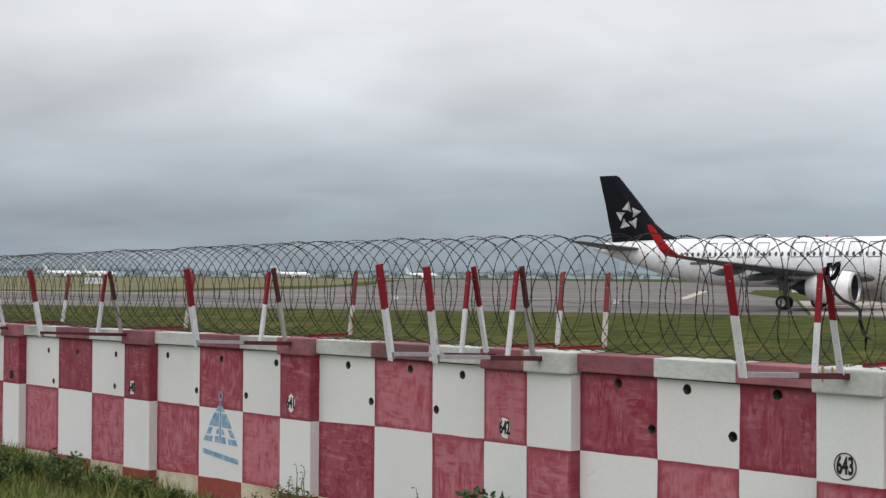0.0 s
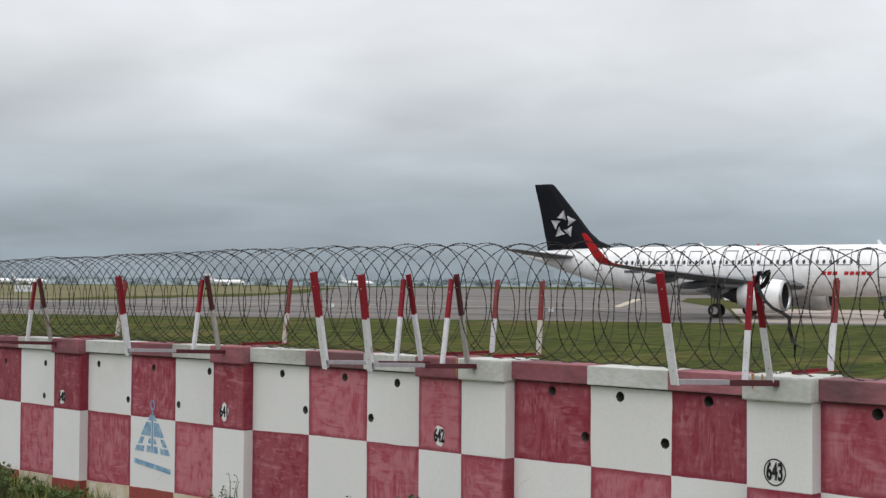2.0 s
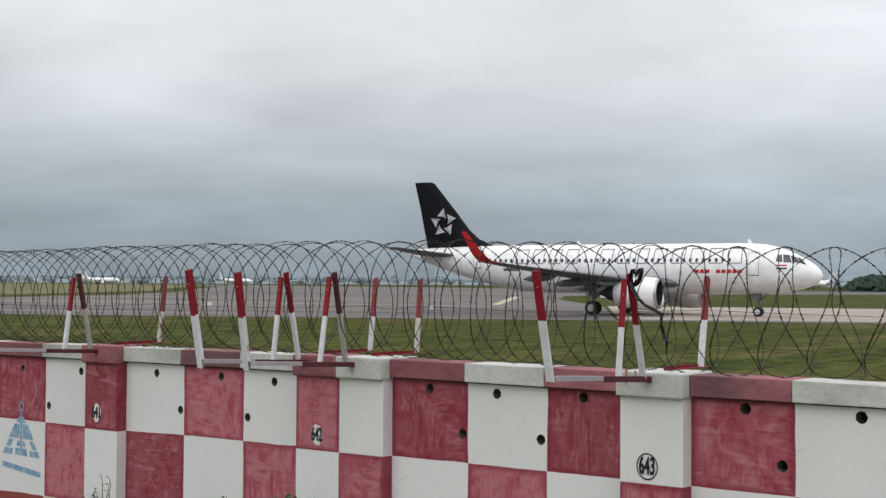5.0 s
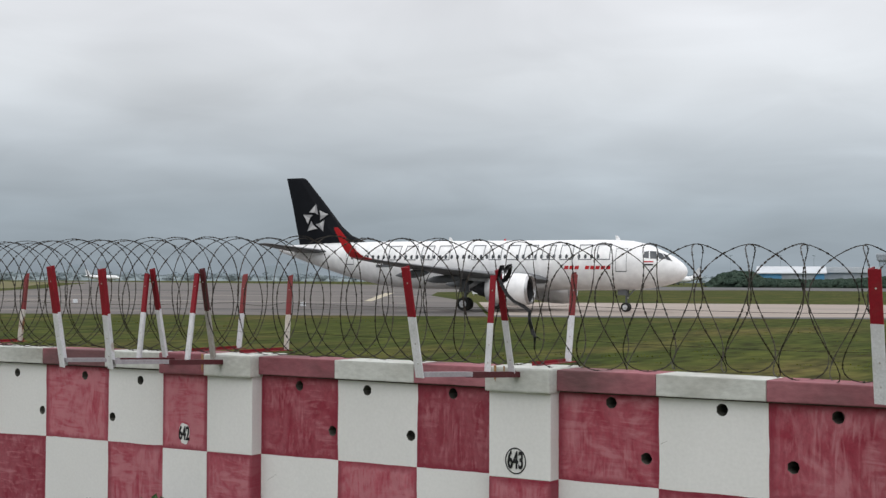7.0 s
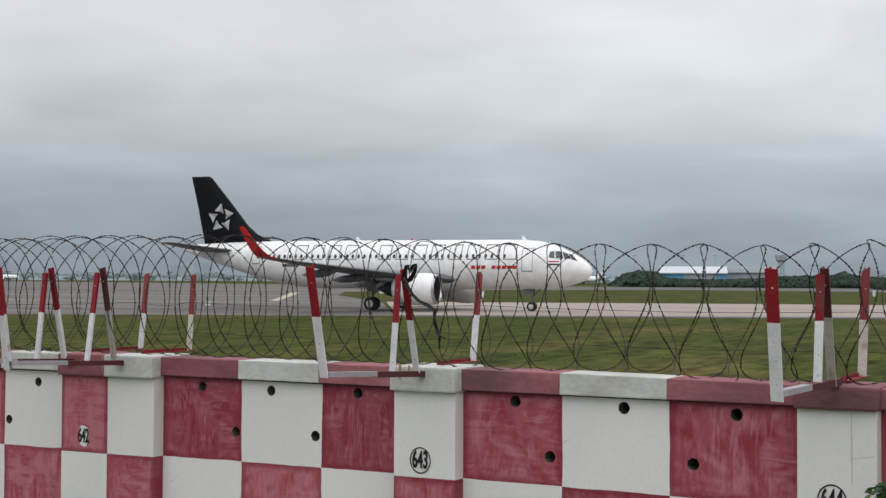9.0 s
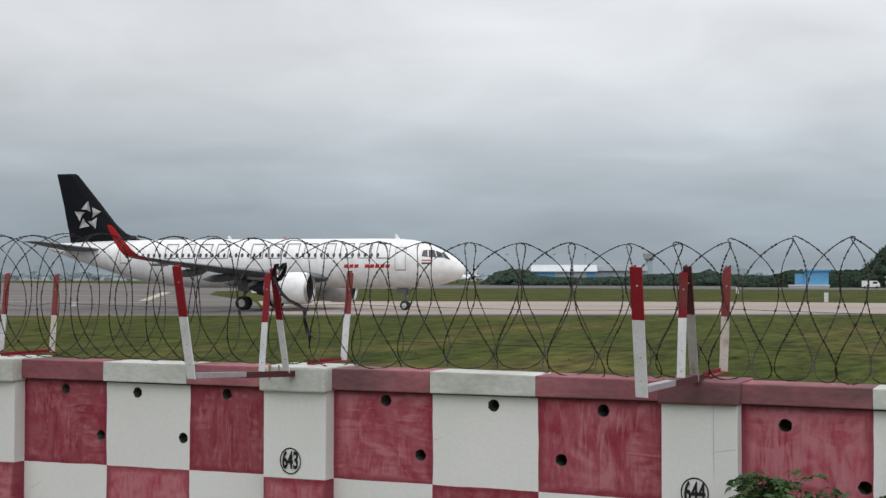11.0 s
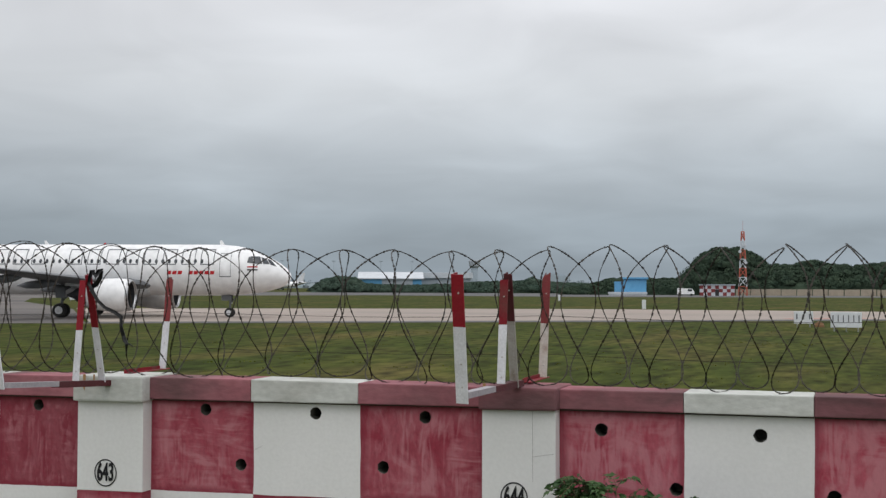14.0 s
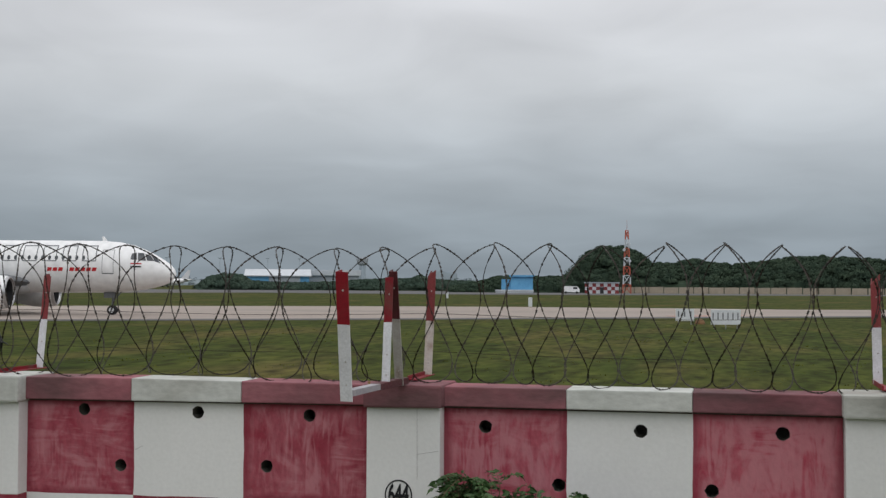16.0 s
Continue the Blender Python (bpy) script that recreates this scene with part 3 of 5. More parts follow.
FACING = pose(0, 0, 0, 90, 0, 0)
for x, z, text, style in ((-16.12, 1.17, "640", "blot"), (-12.31, 1.255, "641", "blot"), (-8.812, 1.30, "642", "blot"), (-5.285, 1.352, "643", "ring"), (-2.25, 1.335, "644", "ring")):
    at = Matrix.Translation((x, -PROUD - 0.004, z)) @ FACING
    wide = 1.3 if x < -10 else 1.05
    if style == "blot":
        bm = bmesh.new()
        ring = [bm.verts.new((wide * 0.062 * (1 + 0.12 * math.sin(3 * a)) * math.cos(a), 0.098 * (1 + 0.08 * math.cos(4 * a + x)) * math.sin(a), 0)) for a in [i * math.pi / 14 for i in range(28)]]
        bm.faces.new(ring)
        ob = part("number_ground", bm, M_WHITE, wall, "white painted number ground")
        ob.matrix_basis = at
        lettering(text, 0.15, at @ Matrix.Translation((0, 0, 0.003)), M_BLACK, wall, 0.58 * wide)
    else:
        bm = bmesh.new()
        for k in range(40):
            a, b = [2 * math.pi * j / 40 for j in (k, k + 1)]
            vs = [bm.verts.new((r * math.cos(t), 1.08 * r * math.sin(t), 0)) for r, t in ((0.083, a), (0.092, a), (0.092, b), (0.083, b))]
            bm.faces.new(vs)
        ob = part("number_ring", bm, M_BLACK, wall, "black painted ring")
        ob.matrix_basis = at
        lettering(text, 0.155, at @ Matrix.Translation((0, 0, 0.002)), M_BLACK, wall, 0.60)
at = Matrix.Translation((-20.2, -PROUD - 0.004, 1.10)) @ FACING
bm = bmesh.new()
for k in range(3):
    box(bm, -0.06 + 0.045 * k, -0.03 + 0.045 * k, -0.06, 0.06, 0, 0.003)
ob = part("number_bar", bm, M_BLACK, wall)
ob.matrix_basis = at

# stencilled blue mark: a tapering tower of blocks above a bar
bm = bmesh.new()


def flat(bm, pts, y=-0.004):
    vs = [bm.verts.new((x, y, z)) for x, z in pts]
    f = bm.faces.new(vs)
    if f.normal.y > 0:
        f.normal_flip()
    return f


cx = -14.03
for side in (-1, 1):
    for z0, z1, in0, in1, out0, out1 in ((0.62, 0.69, 0.20, 0.18, 0.41, 0.36), (0.71, 0.80, 0.24, 0.18, 0.34, 0.27), (0.82, 0.99, 0.04, 0.03, 0.27, 0.14), (0.62, 0.70, 0.035, 0.035, 0.13, 0.12), (0.73, 0.79, 0.035, 0.03, 0.10, 0.08)):
        p = [(cx + side * in0, z0), (cx + side * out0, z0), (cx + side * out1, z1), (cx + side * in1, z1)]
        flat(bm, p)
flat(bm, [(cx - 0.022, 0.62), (cx + 0.022, 0.62), (cx + 0.014, 1.13), (cx - 0.014, 1.13)])
flat(bm, [(cx - 0.11, 1.01), (cx + 0.11, 1.01), (cx + 0.05, 1.08), (cx - 0.05, 1.08)], -0.0052)
for k in range(12):
    a, b = k * math.pi / 6, (k + 1) * math.pi / 6
    flat(bm, [(cx + r * 0.75 * math.cos(t), 1.20 + r * math.sin(t)) for r, t in ((0.04, a), (0.065, a), (0.065, b), (0.04, b))])
flat(bm, [(cx - 0.42, 0.46), (cx + 0.42, 0.40), (cx + 0.42, 0.46), (cx - 0.42, 0.52)])
part("stencil", bm, M_BLUE, wall, "faded blue stencilled mark")
# thin scratches and hairline cracks
bm = bmesh.new()
for x, z, dx, dz in ((-2.13, 1.60, 0.145, 0.025), (-4.16, 1.55, 0.06, 0.03), (-2.13, 1.90, 0.003, -0.46), (-5.0, 1.62, -0.02, -0.18), (-7.9, 0.95, 0.1, 0.06), (-13.9, 0.3, 0.22, 0.14)):
    y = -PROUD - 0.003 if x == -2.13 else -0.003
    n = Vector((-dz, dx)).normalized() * 0.002
    flat(bm, [(x, z), (x + dx, z + dz), (x + dx + n.x, z + dz + n.y), (x + n.x, z + n.y)], y)
part("crack", bm, M_CORE, wall, "hairline cracks in the plaster")


# rust run-off below the brackets
M_RUST = mat("rust_stain", (0.30, 0.15, 0.06), (0.40, 0.25, 0.12), 20, 0.9, bump=0.0)
for x, z1, w, ln in ((-8.545, 2.035, 0.03, 0.17), (-5.44, 2.06, 0.025, 0.12), (-5.36, 2.06, 0.015, 0.09), (-12.45, 1.98, 0.02, 0.1), (-2.44, 2.07, 0.02, 0.08)):
    bm = bmesh.new()
    flat(bm, [(x - w / 2, z1), (x + w / 2, z1), (x + w * 0.3, z1 - ln * 0.7), (x + w * 0.05, z1 - ln), (x - w * 0.35, z1 - ln * 0.8)], -PROUD - 0.049)
    part("rust_streak", bm, M_RUST, wall, "brown rust streak below a bracket")


# ---- post frames ----
def angle_iron(bm, p, q, w, t, toward, twist):
    """An L-section from p to q; the flanges run along 'toward' and square to it."""
    p, q = Vector(p), Vector(q)
    ax = (q - p).normalized()
    u = (Vector(toward) - ax * ax.dot(Vector(toward))).normalized()
    v = ax.cross(u) * twist
    sec = [(0, 0), (w, 0), (w, t), (t, t), (t, w), (0, w)]
    r = [[e + u * (a - w / 2) + v * (b - w / 2) for a, b in sec] for e in (p, q)]
    loft(bm, r)
    return bm


def post(name, p, q, split, w, top_mat, low_mat, frame_ob, torn=False):
    """A two-colour painted angle-iron post: white below, red above, with bolt heads."""
    p, q = Vector(p), Vector(q)
    mid = p.lerp(q, split)
    bm = bmesh.new()
    angle_iron(bm, p, mid, w, 0.008, (1, -0.15, 0), 1)
    low = part(name, bm, low_mat, frame_ob)
    bm = bmesh.new()
    angle_iron(bm, mid, q, w, 0.008, (1, -0.15, 0), 1)
    if torn:
        for v in bm.verts:
            if (v.co - q).length < w * 1.2:
                v.co.z += 0.05 * math.sin(37 * v.co.x + 11 * v.co.y)
    part("painted_top", bm, top_mat, low, "red painted upper half")
    for s in (0.12, 0.3, 0.85):
        c = p.lerp(q, s) + Vector((0.0, -w / 2, 0))
        bm = bmesh.new()
        cyl(bm, c + Vector((0, 0.003, 0)), c - Vector((0, 0.005, 0)), 0.0052, n=6)
        part("bolt", bm, M_POST_GREY, low)
    return low


def post_frame(x, seed, worn):
    r = random.Random(seed)
    z = cope_z(x) + cope_h(x) + table(x, [(-4, 0.012), (-2.2, 0.025)])
    fr = empty("fence_bracket", Matrix.Translation((x, 0, z)))
    tagged(fr, "red and white angle-iron bracket carrying razor wire on wall", "fence bracket", "brackets along the wall")
    tall = table(x, [(-16, 0.075), (-12, 0.06), (-8.6, 0.035), (-5.2, 0.014), (-2, 0.0)])      # older posts further on stand taller
    sag = table(x, [(-8.6, 0.05), (-5.3, 0.035), (-2.2, -0.03)])                                            # the arm dips into the masonry
    tip = table(x, [(-8.6, 0.005), (-5.3, 0.03), (-2.2, 0.045)])
    split = table(x, [(-12, 0.52), (-8.6, 0.54), (-5.2, 0.555), (-2, 0.60)])
    half = table(x, [(-12, 0.53), (-8.6, 0.54), (-5.2, 0.515), (-2, 0.595)])
    heel = table(x, [(-5.2, -0.03), (-2.2, 0.0)])
    foot = table(x, [(-8.6, -0.06), (-5.2, 0.005), (-2.2, -0.005)])
    short = table(x, [(-8, 0.0), (-5.2, 0.012), (-2.2, 0.0)])
    low = table(x, [(-16, 0.0), (-12, 0.04), (-8.6, 0.08), (-5.2, 0.07), (-2.2, 0.045)])
    back = table(x, [(-16, 0.20), (-12, 0.10), (-8.6, 0.12), (-5.2, 0.05), (-2.2, 0.0)])

    def j(a=0.015):
        return r.uniform(-a, a)

    def arm_bar(name_mat, y0, y1, drop, label, lip):
        """A length of inverted channel along the tilted arm."""
        bm = bmesh.new()
        for q in ((-0.03, 0.03, 0.0, 0.006), (-0.03, -0.024, -lip, 0.0), (0.024, 0.03, -lip, 0.0)):
            box(bm, q[0], q[1], y0, y1, q[2], q[3])
        for v in bm.verts:
            v.co.z += tip - (tip + drop) * (v.co.y + 1.38) / 1.2
        part("arm", bm, name_mat, fr, label)
    post("front_post", (0, -1.36 + j(), foot), (j(), -1.50 + j(), 0.72 + tall + j()), split, 0.072, M_POST_RED, M_POST_WHITE, fr)
    apex = -0.43 + j()
    post("prop", (0, -0.55 + j(), heel), (0, apex - 0.02, 0.68 + tall - short), half, 0.053, M_POST_RED, M_POST_WHITE, fr)
    post("prop", (0.01, -0.23 + j(), heel), (0.01, apex + 0.03, 0.725 + tall - short), half, 0.057, M_ARM if worn else M_POST_RED, M_POST_GREY if worn else M_POST_WHITE, fr)
    post("rear_post", (0, 0.61 + back * 0.8 + j(), 0.004), (j(0.03), 0.66 + back * 1.2 + j(0.03), 0.73 + tall * 0.6 - low + j()), table(x, [(-8.6, 0.49), (-5.2, 0.545)]), 0.060, M_POST_OLD, M_POST_RUST if worn else M_POST_WHITE, fr, torn=True)
    arm_bar(M_ARM if x < -15 else M_ARM_SHADED, -1.38, -0.80, sag, "dull outer end of the cantilever arm", 0.028)
    arm_bar(M_ARM, -0.80, -0.10, sag, "dark red part of the cantilever arm", 0.036)
    bm = bmesh.new()
    box(bm, -0.03, 0.03, 0.10, 0.66 + back * 0.8, 0.0, 0.006)
    box(bm, -0.03, -0.024, 0.10, 0.66 + back * 0.8, 0.006, 0.03)
    part("arm", bm, M_POST_RED, fr, "bright red rear end of the arm")
    return fr


FRAMES = [(-24.3, 1), (-20.3, 0), (-16.25, 1), (-12.27, 1), (-8.93, 0), (-8.32, 1), (-5.25, 0), (-2.22, 1), (0.80, 0), (3.75, 1)]
for k, (x, worn) in enumerate(FRAMES):
    post_frame(x, 20 + k, worn)


# ---- razor wire ----
def coil_point(th):
    turn = th / (2 * math.pi)
    along = X_START + PITCH * turn
    pinch = table(along, [(-9, 0.0), (-4, 1.0)])
    swing = table(along, [(-16, 0.035), (-11, 0.055), (-7, 0.088), (-4, 0.092)])
    x = along + swing * ((1 - pinch) * math.cos(1.5 * th) + pinch * math.cos(2.5 * th)) + 0.05 * noise.noise((turn * 0.31, 3.1, 0.0))
    full = table(along, [(-25, 0.555), (-14, 0.548), (-8, 0.522), (-5.5, 0.482), (-4, 0.446), (-2, 0.452), (0, 0.46)])
    rad = full + 0.03 * noise.noise((turn * 0.9, 0.2, 5.0))
    y = 0.10 + 0.05 * noise.noise((turn * 0.13, 8.0, 1.0)) + rad * math.sin(th) * 0.98
    z = cope_z(x) + cope_h(x) + 0.012 + full + 0.025 * noise.noise((turn * 0.17, 2.0, 9.0)) + rad * math.cos(th)
    return Vector((x, y, z))


X_START, PITCH, STEPS = -25.2, 0.186, 44
TURNS = int((5.6 - X_START) / PITCH)
coil = empty("razor_wire_coil", Matrix.Translation((0, 0, 0)))
tagged(coil, "rusted concertina coil of razor wire on the wall top", "razor wire")
pts = [coil_point(2 * math.pi * i / STEPS) for i in range(TURNS * STEPS)]
verts, faces = [], []
for i, p in enumerate(pts):
    d = (pts[min(i + 1, len(pts) - 1)] - pts[max(i - 1, 0)]).normalized()
    u = d.orthogonal().normalized()
    v = d.cross(u)
    for k in range(4):
        a = math.pi * k / 2
        verts.append(p + 0.0036 * (math.cos(a) * u + math.sin(a) * v))
    if i:
        b = 4 * i
        for k in range(4):
            faces.append((b - 4 + k, b - 4 + (k + 1) % 4, b + (k + 1) % 4, b + k))
me = bpy.data.meshes.new("wire")
me.from_pydata(verts, [], faces)
me.materials.append(M_WIRE)
ob = new("wire", me)
ob.parent = coil
verts, faces = [], []
rb = random.Random(9)
gap = 0.0
for p, q in zip(pts, pts[1:]):
    run = (q - p).length
    d = (q - p).normalized()
    while gap < run:
        c = p + d * gap
        u = d.orthogonal().normalized()
        u.rotate(Matrix.Rotation(rb.uniform(0, 6.28), 3, d))
        b = len(verts)
        verts += [c - d * 0.010 - u * 0.0083, c - u * 0.0052, c + d * 0.010 - u * 0.0082, c + d * 0.010 + u * 0.0078, c + u * 0.0052, c - d * 0.010 + u * 0.0082]
        faces += [(b, b + 1, b + 4, b + 5), (b + 1, b + 2, b + 3, b + 4)]
        gap += 0.036
    gap -= run
me = bpy.data.meshes.new("barbed_edge")
me.from_pydata(verts, [], faces)
me.materials.append(M_WIRE)
ob = new("barbed_edge", me)
ob.parent = coil
tagged(ob, "small stamped steel barbs", kind="stuff")
for z, y in ((0.19, 0.64), (0.46, 0.67)):
    bm = bmesh.new()
    for (xa, _), (xb, _) in zip(FRAMES, FRAMES[1:]):
        n = 8
        for i in range(n):
            def at(t):
                x = xa + (xb - xa) * t
                return (x, y, cope_z(x) + cope_h(x) + z - 0.03 * math.sin(math.pi * t))
            cyl(bm, at(i / n), at((i + 1) / n), 0.0023, n=4, caps=False)
    tagged(link("strand_wire", bm, M_WIRE), "thin straight steel wire strung between rear posts", "wire", "straight strands")


# ---- torn black ribbon on a bracket ----
def strip(bm, pts, widths, lean):
    rows = []
    for i, p in enumerate(pts):
        p = Vector(p)
        d = (Vector(pts[min(i + 1, len(pts) - 1)]) - Vector(pts[max(i - 1, 0)])).normalized()
        n = d.cross(Vector((lean, 1, 0))).normalized() * widths[i] * 0.36
        rows.append((bm.verts.new(p - n), bm.verts.new(p + n * 0.6 + Vector((0, 0.012, 0))), bm.verts.new(p + n)))
    for a, b in zip(rows, rows[1:]):
        bm.faces.new((a[0], a[1], b[1], b[0]))
        bm.faces.new((a[1], a[2], b[2], b[1]))


bm = bmesh.new()
rx, ry, rz = -5.235, -0.47, 2.765
strip(bm, [(rx + 0.01, ry, rz - 0.07), (rx + 0.03, ry - 0.01, rz - 0.02), (rx + 0.05, ry - 0.02, rz + 0.03), (rx + 0.075, ry - 0.02, rz + 0.035)], [0.03, 0.05, 0.055, 0.03], 0.2)
strip(bm, [(rx + 0.06, ry - 0.02, rz + 0.03), (rx + 0.09, ry - 0.03, rz + 0.005), (rx + 0.12, ry - 0.03, rz + 0.035), (rx + 0.14, ry - 0.02, rz + 0.05)], [0.03, 0.055, 0.05, 0.015], 0.2)
strip(bm, [(rx + 0.135, ry - 0.02, rz + 0.04), (rx + 0.115, ry - 0.01, rz - 0.01), (rx + 0.08, ry, rz - 0.055), (rx + 0.02, ry, rz - 0.085)], [0.03, 0.055, 0.06, 0.03], 0.2)
strip(bm, [(rx + 0.02, ry - 0.01, rz - 0.040), (rx + 0.06, ry - 0.02, rz - 0.104), (rx + 0.11, ry - 0.03, rz - 0.168), (rx + 0.16, ry - 0.02, rz - 0.216), (rx + 0.24, ry - 0.02, rz - 0.248), (rx + 0.29, ry - 0.02, rz - 0.280), (rx + 0.295, ry - 0.03, rz - 0.344), (rx + 0.31, ry - 0.02, rz - 0.408), (rx + 0.34, ry - 0.03, rz - 0.464), (rx + 0.33, ry - 0.02, rz - 0.528)],
      [0.038, 0.045, 0.038, 0.034, 0.038, 0.045, 0.038, 0.041, 0.038, 0.007], 0.2)
strip(bm, [(rx + 0.28, ry - 0.015, rz - 0.288), (rx + 0.28, ry - 0.01, rz - 0.368), (rx + 0.30, ry, rz - 0.448), (rx + 0.37, ry, rz - 0.480)], [0.022, 0.019, 0.022, 0.007], 0.3)
bmesh.ops.solidify(bm, geom=bm.faces[:], thickness=0.003)
tagged(link("ribbon", bm, M_CLOTH), "torn black plastic ribbon knotted to the bracket top", "ribbon")


# ---- the airliner ----
PROFILE = [(0.0, 3.30, 0.03, 0.03), (0.12, 3.30, 0.34, 0.34), (0.4, 3.32, 0.66, 0.66), (0.9, 3.38, 0.98, 0.97), (1.6, 3.48, 1.29, 1.27), (2.4, 3.60, 1.57, 1.52), (3.3, 3.72, 1.82, 1.72),
           (4.4, 3.80, 1.98, 1.87), (5.8, 3.83, 2.06, 1.96), (7.5, 3.84, 2.07, 1.975), (24.0, 3.84, 2.07, 1.975), (26.0, 3.91, 2.00, 1.90), (28.0, 4.06, 1.84, 1.75), (30.0, 4.28, 1.60, 1.50),
           (32.0, 4.55, 1.29, 1.20), (34.0, 4.82, 0.94, 0.86), (36.0, 5.10, 0.56, 0.50), (37.3, 5.27, 0.30, 0.26), (37.57, 5.30, 0.20, 0.17)]


def hull(d):
    return (table(d, [(p[0], p[k]) for p in PROFILE]) for k in (1, 2, 3))


def skin(d, z, side, off=0.012):
    """A point on the fuselage's side, d metres behind the nose, z metres over the ground."""
    zc, hh, hw = hull(d)
    k = max(-0.999, min(0.999, (z - zc) / hh))
    return Vector((-d, side * (hw * math.sqrt(1 - k * k) + off), z + off * k))


def patch(bm, corners, side, off=0.012, nu=3, nv=3):
    """A thin plate that follows the skin between four corners (d, z)."""
    (a, b, c, d) = corners
    g = []
    for j in range(nv + 1):
        v = j / nv
        row = []
        for i in range(nu + 1):
            u = i / nu
            dd = (a[0] * (1 - u) + b[0] * u) * (1 - v) + (d[0] * (1 - u) + c[0] * u) * v
            zz = (a[1] * (1 - u) + b[1] * u) * (1 - v) + (d[1] * (1 - u) + c[1] * u) * v
            row.append(bm.verts.new(skin(dd, zz, side, off)))
        g.append(row)
    for r, s in zip(g, g[1:]):
        for i in range(nu):
            q = (r[i], r[i + 1], s[i + 1], s[i])
            bm.faces.new(q if side > 0 else q[::-1])
    return bm


def foil(y, lead, chord, z, thick, lean=0.0):
    """An aerofoil ring at span y; lean turns it upright for a winglet."""
    up = [(0, 0), (0.02, 0.30), (0.08, 0.62), (0.22, 0.95), (0.40, 1.0), (0.62, 0.72), (0.82, 0.34), (1.0, 0.02)]
    out = [(u, t * 0.58) for u, t in up] + [(u, -t * 0.42) for u, t in up[-2:0:-1]]
    c, s = math.cos(lean), math.sin(lean)
    return [Vector((-(lead + chord * u), y - s * t * thick * chord, z + c * t * thick * chord)) for u, t in out]


def mirrored(rings, side):
    return [[Vector((p.x, p.y * side, p.z)) for p in r] for r in rings]


def turned(prof, cx, cy, cz, n=28):
    """Rings of a body of revolution lying along x: (d, radius) pairs."""
    return [[Vector((-d, cy + r * math.cos(2 * math.pi * i / n), cz + r * math.sin(2 * math.pi * i / n))) for i in range(n)] for d, r in prof]


def wheel(parent, d, y, r, w):
    bm = bmesh.new()
    n = 24
    prof = [(-w / 2, r * 0.55), (-w / 2, r * 0.86), (-w * 0.36, r * 0.97), (0, r), (w * 0.36, r * 0.97), (w / 2, r * 0.86), (w / 2, r * 0.55)]
    loft(bm, [[Vector((-d + rr * math.cos(2 * math.pi * i / n), y + a, r + rr * math.sin(2 * math.pi * i / n))) for i in range(n)] for a, rr in prof])
    t = part("tyre", bm, M_TYRE, parent, smooth=False)
    for s in (-1, 1):
        bm = bmesh.new()
        loft(bm, [[Vector((-d + rr * math.cos(2 * math.pi * i / n), y + s * a, r + rr * math.sin(2 * math.pi * i / n))) for i in range(n)] for a, rr in ((w / 2 - 0.01, r * 0.56), (w / 2 + 0.012, r * 0.54), (w / 2 + 0.004, r * 0.30), (w / 2 + 0.04, r * 0.16))])
        part("rim", bm, M_BELLY, t, "pale metal rim")


